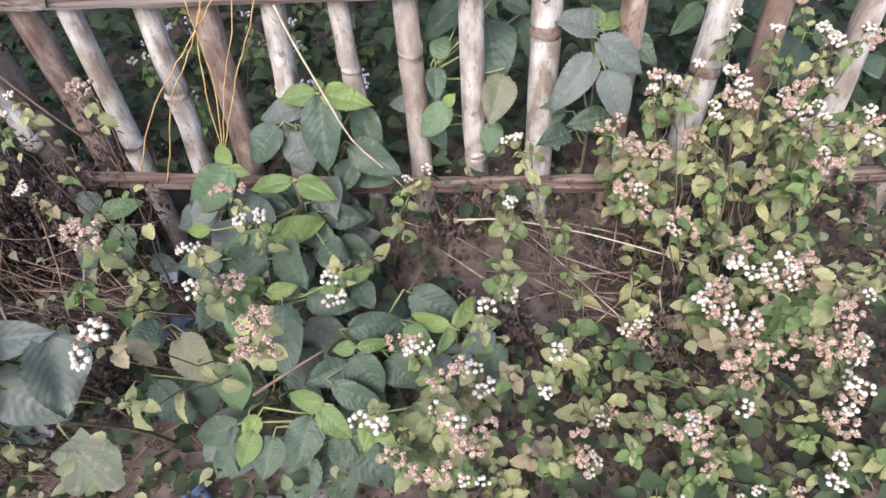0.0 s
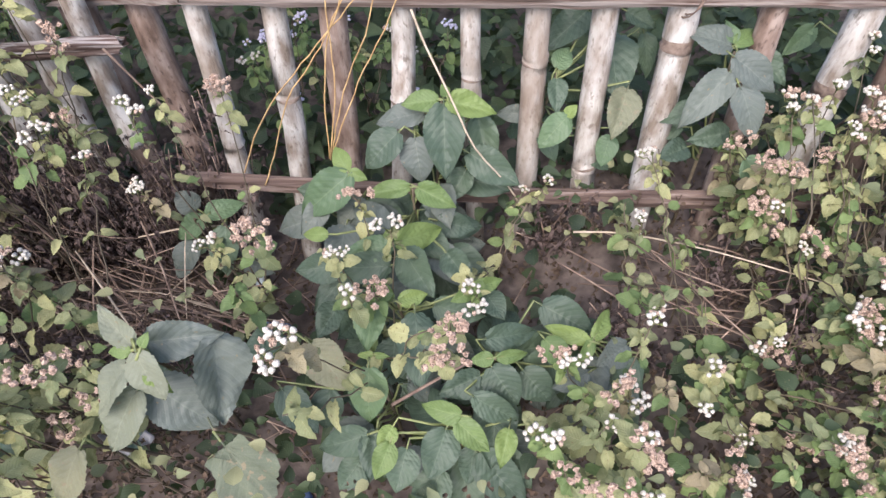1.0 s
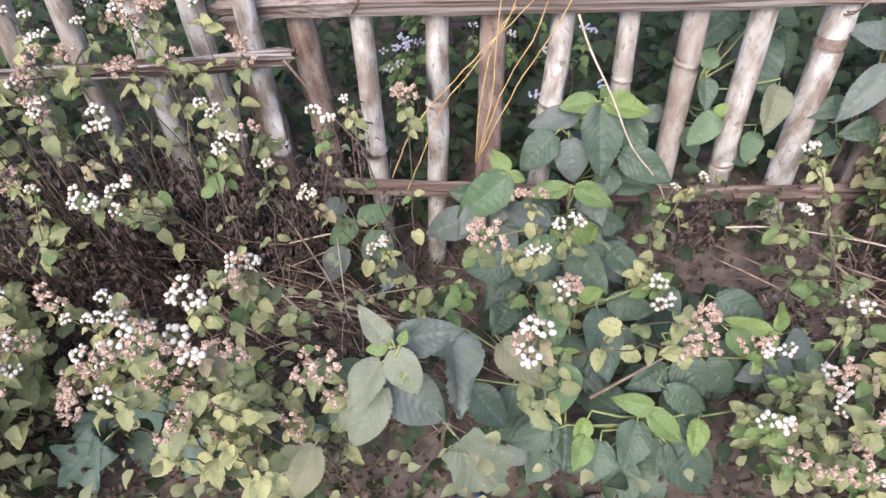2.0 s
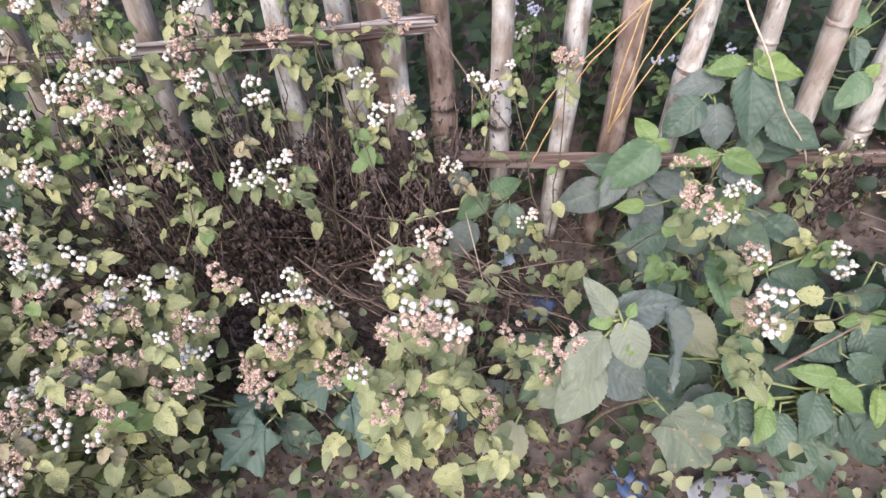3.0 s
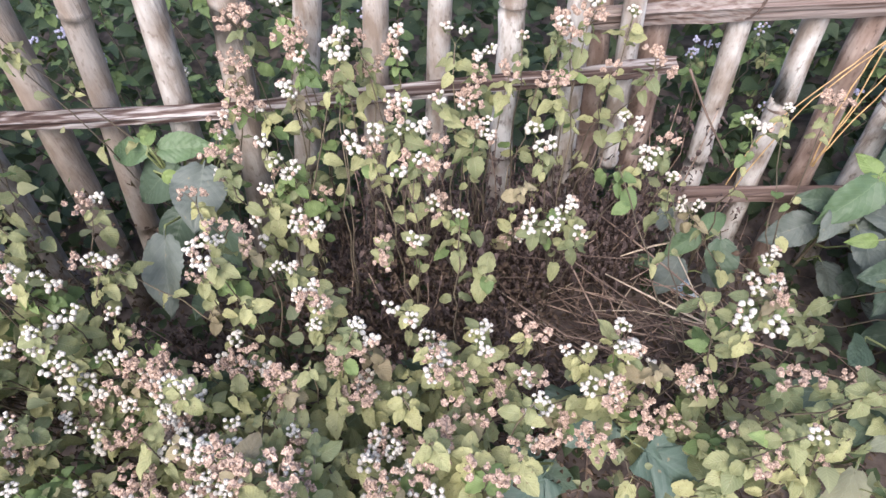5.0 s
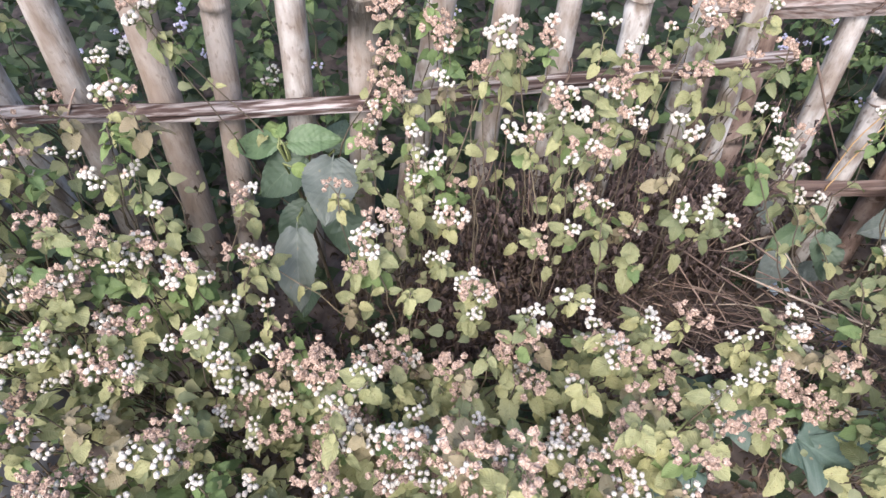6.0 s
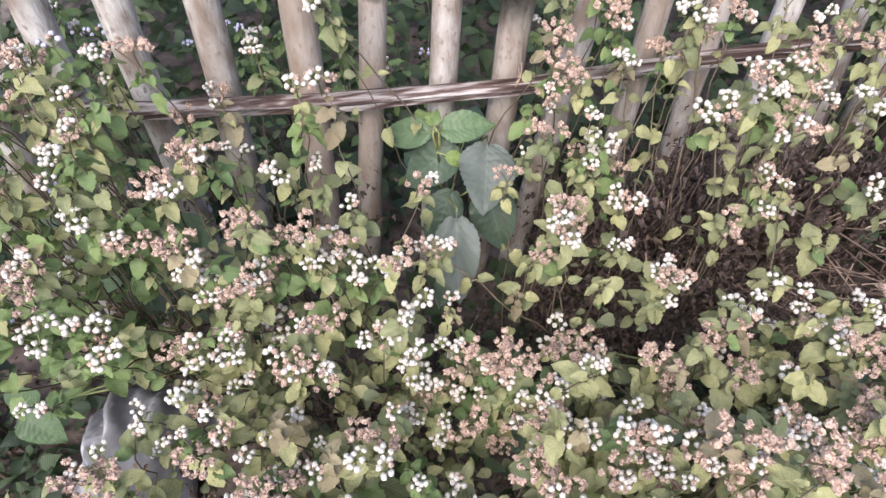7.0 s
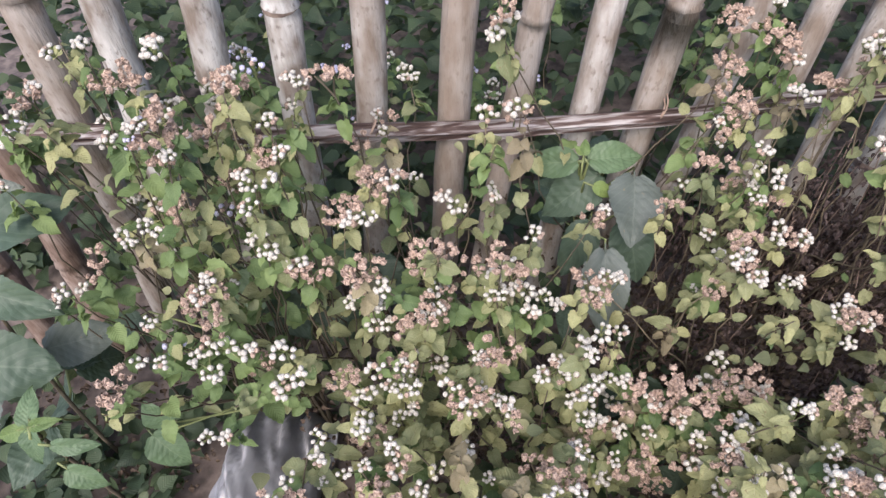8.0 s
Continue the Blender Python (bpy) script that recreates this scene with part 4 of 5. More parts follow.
bed([(-0.090, -0.020, 0.608, "m"), (-0.106, -0.041, 0.587, "l"), (-0.032, -0.092, 0.505, "n"), (0.011, -0.100, 0.474, "d"), (0.036, -0.072, 0.531, "n"),
     (0.134, -0.103, 0.530, "w"), (0.105, -0.120, 0.497, "w"), (0.146, -0.135, 0.481, "n"), (0.018, -0.129, 0.426, "w"), (0.063, -0.126, 0.371, "w"),
     (-0.167, -0.209, 0.470, "w"), (-0.123, -0.192, 0.466, "w"), (0.053, -0.119, 0.419, "n")], 20, extra=0, per=3, green=0.2)


def canopy(x, y):
    """The height of the flower tops over a place, from the tips that stand about it."""
    top = weight = 0.0
    for tx, ty, tz, _ in TIPS:
        w = 1 / ((x - tx) ** 2 + (y - ty) ** 2 + 0.0012) ** 1.5
        top += w * tz
        weight += w
    return top / weight


def hollow(x, y):
    """How deep inside one of the bare brown gaps a place is, 0 to 1."""
    a = math.exp(-(((x + 0.13) / 0.27) ** 2 + ((y + 0.15) / 0.14) ** 2))
    b = math.exp(-(((x - 0.80) / 0.15) ** 2 + ((y + 0.19) / 0.11) ** 2))
    c = math.exp(-(((x - 0.22) / 0.10) ** 2 + ((y + 0.05) / 0.08) ** 2))
    d = math.exp(-(((x + 0.30) / 0.10) ** 2 + ((y + 0.22) / 0.08) ** 2)) * 0.6
    e = math.exp(-(((x + 1.10) / 0.09) ** 2 + ((y + 0.29) / 0.09) ** 2))
    f = 0.42 * (1 - smooth(-1.22, -1.12, x))
    return max(a, b, c, d, e, f)


def broad_area(x, y):
    return math.exp(-(((x - 0.42) / 0.24) ** 4 + ((y + 0.22) / 0.26) ** 4))


def fill(count, box, seed, kinds, green=0.15, low=0.72, **more):
    """More goatweed between the others, up to the same height."""
    rng = random.Random(seed)
    made = 0
    for _ in range(count * 12):
        if made >= count:
            break
        x, y = rng.uniform(box[0], box[1]), rng.uniform(box[2], box[3])
        if max(hollow(x, y), bare(x, y), glade(x, y), broad_area(x, y)) > 0.3 + 0.2 * rng.random():
            continue
        made += 1
        tips = []
        for _ in range(4):
            tx, ty = x + rng.gauss(0, 0.045), y + rng.gauss(0, 0.04)
            tips.append((tx, ty, canopy(tx, ty) * rng.uniform(low, 1.0), rng.choice(kinds)))
        goatweed((x, y + 0.02), tips, rng, green, pairs=2, low=0.45, **more)


fill(15, (0.62, 1.3, -0.52, -0.02), 101, "wdnmnn", 0.3)
fill(6, (-1.08, -0.5, -0.44, -0.08), 102, "wwdmd", 0.35)
fill(4, (-0.62, -0.36, -0.48, -0.06), 103, "wdmnn", 0.1)
fill(5, (-1.30, -0.98, -0.30, -0.04), 105, "wlwwn", 0.9)
fill(6, (-1.2, 1.1, 0.14, 0.38), 106, "wlnn", 0.9, 0.6)
fill(6, (-1.25, -0.35, 0.12, 0.19), 107, "llwn", 0.9, 0.8)
fill(4, (0.15, 0.6, 0.13, 0.22), 108, "llwn", 0.9, 0.7)
fill(15, (-1.05, -0.30, -0.62, -0.42), 109, "wwdmn", 0.25, 0.85, leaf_size=0.030)
fill(9, (0.64, 1.25, -0.62, -0.45), 110, "wdnnn", 0.6, 0.8)
fill(4, (-0.75, -0.32, -0.56, -0.40), 111, "wdmnn", 0.1, 0.95, leaf_size=0.030)
fill(9, (-0.56, -0.26, -0.50, -0.36), 112, "wdmdn", 0.0, 0.98, leaf_size=0.030)
fill(4, (-0.03, 0.12, -0.52, -0.44), 113, "dnn", 0.0, 0.75, leaf_size=0.024)
fill(15, (-0.78, -0.28, -0.56, -0.37), 113, "wdnnn", 0.05, 1.14, leaf_size=0.027)
fill(6, (-0.92, -0.64, -0.45, -0.12), 112, "wwwmd", 0.3, 0.85)


# ---- broad-leaved weeds ----
w = broadleaf("broadleaf_weed", (0.460, -0.020), (0.474, -0.009, 0.437), "weed with pairs of toothed dark green leaves and bright young tops", "weed")
blade(w, (0.469, -0.008, 0.438), (0.417, -0.011, 0.436), 0.035, "Y")
blade(w, (0.481, -0.008, 0.438), (0.551, -0.020, 0.425), 0.043, "Y")
blade(w, (0.477, -0.012, 0.434), (0.479, -0.088, 0.364), 0.064, "B")
blade(w, (0.449, -0.005, 0.413), (0.378, -0.012, 0.408), 0.040, "D")
blade(w, (0.413, -0.033, 0.402), (0.363, -0.068, 0.371), 0.051, "B")
blade(w, (0.436, -0.031, 0.390), (0.444, -0.077, 0.348), 0.053, "D")
blade(w, (0.526, 0.016, 0.390), (0.547, -0.054, 0.327), 0.051, "B")
blade(w, (0.510, -0.035, 0.331), (0.482, -0.073, 0.299), 0.045, "B")
blade(w, (0.481, -0.011, 0.448), (0.475, -0.008, 0.464), 0.017, "Y")
lower_leaves(w, 12, 1)
w = broadleaf("broadleaf_weed", (0.330, -0.060), (0.344, -0.082, 0.373), "weed with pairs of toothed dark green leaves and bright young tops", "weed")
blade(w, (0.343, -0.080, 0.374), (0.322, -0.055, 0.397), 0.030, "Y")
blade(w, (0.345, -0.081, 0.373), (0.370, -0.089, 0.365), 0.020, "Y")
blade(w, (0.345, -0.084, 0.370), (0.273, -0.131, 0.334), 0.063, "G")
blade(w, (0.305, -0.095, 0.323), (0.277, -0.139, 0.313), 0.039, "D")
blade(w, (0.355, -0.074, 0.313), (0.324, -0.115, 0.296), 0.050, "D")
lower_leaves(w, 12, 2)
w = broadleaf("broadleaf_weed", (0.440, -0.110), (0.433, -0.097, 0.357), "weed with pairs of toothed dark green leaves and bright young tops", "weed")
blade(w, (0.429, -0.097, 0.358), (0.366, -0.103, 0.353), 0.030, "Y")
blade(w, (0.440, -0.096, 0.357), (0.495, -0.119, 0.340), 0.039, "Y")
blade(w, (0.401, -0.139, 0.319), (0.337, -0.096, 0.334), 0.046, "D")
blade(w, (0.413, -0.179, 0.338), (0.483, -0.151, 0.334), 0.043, "Y")
blade(w, (0.409, -0.181, 0.338), (0.344, -0.206, 0.341), 0.037, "G")
blade(w, (0.406, -0.180, 0.345), (0.400, -0.158, 0.342), 0.017, "Y")
blade(w, (0.406, -0.207, 0.324), (0.332, -0.217, 0.325), 0.048, "B")
blade(w, (0.342, -0.207, 0.325), (0.280, -0.217, 0.325), 0.048, "B")
blade(w, (0.424, -0.189, 0.332), (0.460, -0.259, 0.332), 0.054, "B")
blade(w, (0.481, -0.186, 0.324), (0.516, -0.240, 0.323), 0.043, "B")
blade(w, (0.320, -0.164, 0.337), (0.283, -0.164, 0.337), 0.023, "Y")
blade(w, (0.371, -0.074, 0.300), (0.422, -0.108, 0.288), 0.050, "B")
blade(w, (0.431, -0.114, 0.295), (0.481, -0.170, 0.300), 0.048, "B")
lower_leaves(w, 12, 3)
w = broadleaf("broadleaf_weed", (0.430, -0.240), (0.420, -0.273, 0.341), "weed with pairs of toothed dark green leaves and bright young tops", "weed")
blade(w, (0.415, -0.271, 0.341), (0.380, -0.247, 0.341), 0.027, "Y")
blade(w, (0.422, -0.273, 0.341), (0.459, -0.264, 0.341), 0.025, "Y")
blade(w, (0.389, -0.259, 0.341), (0.387, -0.341, 0.333), 0.052, "G")
blade(w, (0.443, -0.292, 0.341), (0.452, -0.376, 0.320), 0.052, "B")
blade(w, (0.513, -0.255, 0.340), (0.555, -0.240, 0.339), 0.023, "Y")
blade(w, (0.513, -0.258, 0.340), (0.488, -0.275, 0.341), 0.020, "Y")
blade(w, (0.466, -0.263, 0.316), (0.525, -0.286, 0.313), 0.044, "B")
blade(w, (0.532, -0.251, 0.323), (0.553, -0.286, 0.322), 0.037, "B")
blade(w, (0.338, -0.248, 0.292), (0.313, -0.295, 0.284), 0.044, "B")
blade(w, (0.415, -0.294, 0.283), (0.410, -0.349, 0.266), 0.050, "B")
blade(w, (0.349, -0.199, 0.300), (0.310, -0.254, 0.300), 0.045, "B")
lower_leaves(w, 12, 4)
w = broadleaf("broadleaf_weed", (0.550, -0.280), (0.538, -0.347, 0.331), "weed with pairs of toothed dark green leaves and bright young tops", "weed")
blade(w, (0.536, -0.346, 0.331), (0.509, -0.351, 0.330), 0.021, "Y")
blade(w, (0.541, -0.346, 0.331), (0.580, -0.343, 0.331), 0.019, "Y")
blade(w, (0.529, -0.323, 0.335), (0.594, -0.317, 0.335), 0.038, "B")
blade(w, (0.602, -0.268, 0.323), (0.662, -0.305, 0.317), 0.051, "B")
blade(w, (0.522, -0.357, 0.306), (0.471, -0.379, 0.296), 0.043, "B")
blade(w, (0.535, -0.352, 0.319), (0.564, -0.393, 0.295), 0.049, "B")
blade(w, (0.574, -0.346, 0.299), (0.607, -0.381, 0.278), 0.047, "B")
blade(w, (0.651, -0.353, 0.306), (0.612, -0.374, 0.297), 0.035, "D")
blade(w, (0.513, -0.387, 0.314), (0.568, -0.412, 0.289), 0.035, "B")
blade(w, (0.561, -0.293, 0.281), (0.603, -0.329, 0.272), 0.043, "B")
blade(w, (0.545, -0.371, 0.248), (0.529, -0.414, 0.247), 0.043, "B")
lower_leaves(w, 12, 5)
w = broadleaf("broadleaf_weed", (0.670, -0.260), (0.657, -0.324, 0.333), "weed with pairs of toothed dark green leaves and bright young tops", "weed")
blade(w, (0.657, -0.322, 0.333), (0.689, -0.282, 0.339), 0.023, "Y")
blade(w, (0.657, -0.322, 0.333), (0.637, -0.357, 0.326), 0.017, "Y")
blade(w, (0.651, -0.324, 0.333), (0.600, -0.309, 0.336), 0.023, "Y")
blade(w, (0.599, -0.323, 0.334), (0.628, -0.357, 0.326), 0.033, "Y")
blade(w, (0.702, -0.319, 0.314), (0.665, -0.347, 0.308), 0.041, "D")
blade(w, (0.716, -0.335, 0.301), (0.686, -0.366, 0.288), 0.034, "B")
lower_leaves(w, 12, 6)
w = broadleaf("broadleaf_weed", (0.420, -0.360), (0.395, -0.355, 0.330), "weed with pairs of toothed dark green leaves and bright young tops", "weed")
blade(w, (0.395, -0.343, 0.333), (0.376, -0.346, 0.333), 0.010, "Y")
blade(w, (0.396, -0.343, 0.333), (0.415, -0.346, 0.332), 0.010, "Y")
blade(w, (0.391, -0.361, 0.333), (0.390, -0.417, 0.295), 0.051, "G")
blade(w, (0.337, -0.360, 0.273), (0.327, -0.404, 0.239), 0.045, "B")
blade(w, (0.283, -0.369, 0.292), (0.324, -0.414, 0.257), 0.049, "B")
blade(w, (0.320, -0.332, 0.336), (0.367, -0.382, 0.319), 0.054, "O")
blade(w, (0.268, -0.288, 0.286), (0.236, -0.324, 0.304), 0.045, "B")
blade(w, (0.368, -0.259, 0.281), (0.346, -0.304, 0.301), 0.045, "B")
lower_leaves(w, 12, 7)
w = broadleaf("broadleaf_weed", (0.500, -0.400), (0.496, -0.405, 0.297), "weed with pairs of toothed dark green leaves and bright young tops", "weed")
blade(w, (0.498, -0.403, 0.298), (0.452, -0.399, 0.304), 0.030, "Y")
blade(w, (0.493, -0.408, 0.293), (0.532, -0.440, 0.277), 0.033, "Y")
blade(w, (0.481, -0.413, 0.279), (0.462, -0.466, 0.256), 0.051, "B")
blade(w, (0.435, -0.433, 0.270), (0.423, -0.479, 0.251), 0.045, "B")
blade(w, (0.419, -0.414, 0.290), (0.402, -0.440, 0.279), 0.027, "Y")
blade(w, (0.416, -0.431, 0.283), (0.401, -0.469, 0.267), 0.032, "Y")
blade(w, (0.387, -0.415, 0.267), (0.327, -0.435, 0.260), 0.042, "B")
blade(w, (0.644, -0.399, 0.273), (0.602, -0.431, 0.257), 0.044, "D")
blade(w, (0.516, -0.419, 0.241), (0.508, -0.461, 0.223), 0.041, "B")
blade(w, (0.555, -0.412, 0.278), (0.544, -0.453, 0.260), 0.030, "Y")
blade(w, (0.377, -0.429, 0.227), (0.351, -0.465, 0.211), 0.041, "B")
blade(w, (0.545, -0.418, 0.218), (0.586, -0.460, 0.199), 0.049, "B")
lower_leaves(w, 12, 8)
w = broadleaf("broadleaf_weed", (0.110, -0.060), (0.115, -0.087, 0.281), "weed with pairs of toothed dark green leaves and bright young tops", "weed")
blade(w, (0.118, -0.083, 0.284), (0.169, -0.066, 0.297), 0.036, "G")
blade(w, (0.114, -0.086, 0.282), (0.067, -0.113, 0.261), 0.039, "G")
blade(w, (0.092, -0.104, 0.243), (0.055, -0.147, 0.210), 0.047, "D")
blade(w, (0.148, -0.097, 0.273), (0.144, -0.157, 0.227), 0.055, "B")
blade(w, (0.088, -0.050, 0.260), (0.063, -0.048, 0.291), 0.041, "D")
lower_leaves(w, 3, 9, 0.055)
w = broadleaf("broadleaf_weed", (0.170, -0.330), (0.206, -0.425, 0.493), "weed with large pale dusty leaves round a young top", "weed")
blade(w, (0.203, -0.422, 0.497), (0.178, -0.404, 0.532), 0.026, "P")
blade(w, (0.210, -0.430, 0.500), (0.226, -0.466, 0.468), 0.036, "P")
blade(w, (0.196, -0.434, 0.482), (0.152, -0.468, 0.452), 0.042, "P", (-0.55, -0.45, 0.7))
blade(w, (0.193, -0.442, 0.448), (0.156, -0.492, 0.408), 0.044, "P", (-0.2, -0.7, 0.6))
blade(w, (0.217, -0.440, 0.486), (0.233, -0.458, 0.466), 0.018, "Y")
blade(w, (0.206, -0.411, 0.484), (0.276, -0.402, 0.484), 0.044, "D", (0.15, -0.6, 0.75))
blade(w, (0.262, -0.400, 0.474), (0.272, -0.462, 0.412), 0.070, "D", (0.70, -0.40, 0.50))
blade(w, (0.196, -0.428, 0.436), (0.256, -0.462, 0.400), 0.056, "D", (0.25, -0.55, 0.75))
blade(w, (0.189, -0.439, 0.424), (0.137, -0.470, 0.398), 0.044, "P", (-0.2, -0.6, 0.75))
blade(w, (0.215, -0.427, 0.504), (0.221, -0.417, 0.513), 0.012, "Y")
blade(w, (0.202, -0.426, 0.496), (0.182, -0.430, 0.498), 0.014, "Y")
lower_leaves(w, 3, 10, 0.055)
w = broadleaf("broadleaf_weed", (0.240, -0.380), (0.256, -0.461, 0.401), "young creeper with one broad lobed pale green leaf", "weed")
blade(w, (0.262, -0.470, 0.393), (0.310, -0.518, 0.356), 0.068, "L")
w = broadleaf("broadleaf_weed", (0.860, -0.020), (0.859, 0.013, 0.499), "weed with drooping grey-green leaves leaning on the fence", "weed")
blade(w, (0.855, 0.019, 0.503), (0.804, 0.015, 0.534), 0.046, "D")
blade(w, (0.859, 0.020, 0.504), (0.901, 0.041, 0.520), 0.027, "Y")
blade(w, (0.854, -0.001, 0.501), (0.911, -0.036, 0.473), 0.047, "D")
blade(w, (0.902, 0.030, 0.486), (0.938, -0.005, 0.458), 0.035, "B")
blade(w, (0.847, -0.018, 0.488), (0.791, -0.068, 0.450), 0.047, "D")
blade(w, (0.862, -0.032, 0.476), (0.889, -0.083, 0.437), 0.047, "D")
blade(w, (0.859, 0.023, 0.506), (0.848, 0.046, 0.525), 0.022, "G")
blade(w, (0.883, -0.084, 0.398), (0.921, -0.123, 0.368), 0.049, "G")
blade(w, (0.879, -0.025, 0.393), (0.819, -0.035, 0.386), 0.040, "B")
lower_leaves(w, 3, 11, 0.055)
w = broadleaf("broadleaf_weed", (0.620, 0.090), (0.638, 0.048, 0.441), "broad-leaved weed behind the fence with blue-green leaves", "weed")
blade(w, (0.654, -0.000, 0.403), (0.615, -0.035, 0.377), 0.042, "G")
blade(w, (0.652, -0.000, 0.403), (0.665, 0.003, 0.420), 0.021, "Y")
blade(w, (0.638, 0.041, 0.436), (0.638, 0.001, 0.405), 0.034, "B")
blade(w, (0.682, 0.119, 0.495), (0.620, 0.076, 0.462), 0.050, "B")
blade(w, (0.715, 0.111, 0.463), (0.726, 0.017, 0.442), 0.076, "B")
blade(w, (0.738, 0.118, 0.494), (0.780, 0.100, 0.479), 0.034, "B")
blade(w, (0.772, 0.120, 0.457), (0.785, 0.073, 0.420), 0.035, "B")
blade(w, (0.733, 0.014, 0.438), (0.712, -0.042, 0.396), 0.055, "O")
blade(w, (0.722, 0.001, 0.365), (0.710, -0.034, 0.339), 0.035, "G")
blade(w, (0.638, 0.054, 0.445), (0.658, 0.080, 0.465), 0.032, "G")
blade(w, (0.625, 0.022, 0.358), (0.646, -0.015, 0.329), 0.034, "B")
blade(w, (0.695, 0.017, 0.340), (0.730, -0.017, 0.313), 0.043, "B")
lower_leaves(w, 3, 12, 0.055)
w = broadleaf("broadleaf_weed", (1.070, 0.090), (1.170, 0.056, 0.428), "broad-leaved weed behind the fence with blue-green leaves", "weed")
blade(w, (1.091, 0.101, 0.466), (1.148, 0.111, 0.470), 0.040, "B")
blade(w, (1.162, 0.062, 0.434), (1.094, -0.018, 0.450), 0.073, "B")
blade(w, (1.179, 0.075, 0.442), (1.219, 0.068, 0.436), 0.032, "G")
blade(w, (1.242, 0.049, 0.420), (1.249, 0.000, 0.428), 0.048, "B")
blade(w, (1.167, 0.083, 0.399), (1.217, 0.049, 0.372), 0.051, "B")
blade(w, (1.132, 0.017, 0.327), (1.174, -0.011, 0.304), 0.052, "B")
blade(w, (1.039, 0.154, 0.445), (0.995, 0.120, 0.421), 0.034, "G")
lower_leaves(w, 3, 13, 0.055)
w = broadleaf("broadleaf_weed", (-0.620, -0.050), (-0.636, -0.043, 0.478), "weed with glossy dark green leaves in pairs, below the fence rail", "weed")
blade(w, (-0.643, -0.046, 0.475), (-0.712, -0.035, 0.470), 0.042, "G")
blade(w, (-0.629, -0.045, 0.476), (-0.560, -0.044, 0.478), 0.044, "G")
blade(w, (-0.637, -0.048, 0.487), (-0.631, -0.031, 0.500), 0.014, "Y")
blade(w, (-0.639, -0.047, 0.487), (-0.647, -0.037, 0.495), 0.010, "Y")
blade(w, (-0.613, -0.047, 0.452), (-0.684, -0.078, 0.420), 0.066, "B")
blade(w, (-0.574, -0.062, 0.459), (-0.586, -0.142, 0.425), 0.078, "D")
blade(w, (-0.575, -0.078, 0.398), (-0.563, -0.145, 0.345), 0.066, "B")
blade(w, (-0.622, -0.142, 0.420), (-0.631, -0.225, 0.352), 0.062, "D")
blade(w, (-0.626, -0.070, 0.456), (-0.599, -0.080, 0.448), 0.021, "Y")
blade(w, (-0.621, -0.068, 0.390), (-0.656, -0.122, 0.340), 0.052, "B")
blade(w, (-0.592, 0.032, 0.384), (-0.569, 0.071, 0.417), 0.048, "B")
lower_leaves(w, 3, 14, 0.055)
w = broadleaf("broadleaf_weed", (-1.340, -0.200), (-1.286, -0.201, 0.500), "tall weed with very large dull green leaves", "weed")
blade(w, (-1.311, -0.160, 0.534), (-1.206, -0.128, 0.561), 0.068, "B")
blade(w, (-1.302, -0.194, 0.506), (-1.214, -0.223, 0.484), 0.048, "B")
blade(w, (-1.342, -0.242, 0.441), (-1.241, -0.257, 0.430), 0.083, "B")
blade(w, (-1.309, -0.089, 0.527), (-1.271, -0.082, 0.534), 0.037, "D")
lower_leaves(w, 6, 21, 0.09)
w = broadleaf("broadleaf_weed", (-1.300, -0.280), (-1.250, -0.309, 0.413), "young weed with bright lance-shaped leaves", "weed")
blade(w, (-1.250, -0.309, 0.413), (-1.253, -0.279, 0.438), 0.026, "G")
blade(w, (-1.249, -0.309, 0.413), (-1.216, -0.305, 0.417), 0.016, "Y")
blade(w, (-1.251, -0.310, 0.412), (-1.287, -0.317, 0.406), 0.020, "Y")
blade(w, (-1.249, -0.311, 0.411), (-1.249, -0.343, 0.385), 0.024, "G")
blade(w, (-1.229, -0.325, 0.400), (-1.185, -0.331, 0.396), 0.020, "G")
blade(w, (-1.245, -0.325, 0.336), (-1.209, -0.346, 0.318), 0.031, "G")
w = broadleaf("broadleaf_weed", (-1.000, -0.200), (-1.011, -0.129, 0.409), "creeper with heart-shaped green leaves among flowers", "weed")
blade(w, (-0.927, -0.113, 0.423), (-0.995, -0.150, 0.402), 0.062, "G")
blade(w, (-1.032, -0.133, 0.405), (-1.080, -0.172, 0.390), 0.058, "G")
blade(w, (-1.032, -0.134, 0.378), (-0.985, -0.190, 0.345), 0.060, "B")
blade(w, (-0.910, -0.113, 0.397), (-0.862, -0.162, 0.372), 0.058, "B")
blade(w, (-1.171, -0.254, 0.278), (-1.191, -0.248, 0.318), 0.042, "G")
blade(w, (-1.225, -0.114, 0.315), (-1.273, -0.134, 0.297), 0.043, "B")
blade(w, (-1.157, -0.036, 0.380), (-1.191, -0.069, 0.352), 0.046, "B")
blade(w, (-1.207, -0.251, 0.242), (-1.167, -0.287, 0.212), 0.051, "G")
lower_leaves(w, 3, 15, 0.055)
w = broadleaf("broadleaf_weed", (-0.580, -0.260), (-0.558, -0.269, 0.249), "weed with glossy dark green leaves in pairs, below the fence rail", "weed")
blade(w, (-0.570, -0.240, 0.273), (-0.552, -0.291, 0.231), 0.040, "B")
blade(w, (-0.496, -0.299, 0.200), (-0.432, -0.331, 0.174), 0.052, "B")
blade(w, (-0.492, -0.335, 0.196), (-0.473, -0.364, 0.173), 0.036, "G")
blade(w, (-0.602, -0.315, 0.185), (-0.634, -0.341, 0.163), 0.044, "B")
blade(w, (-0.677, -0.251, 0.159), (-0.715, -0.285, 0.171), 0.048, "B")
lower_leaves(w, 3, 16, 0.055)
w = broadleaf("broadleaf_weed", (-0.070, -0.350), (-0.066, -0.382, 0.301), "creeper with lobed blue-green leaves near the ground", "weed")
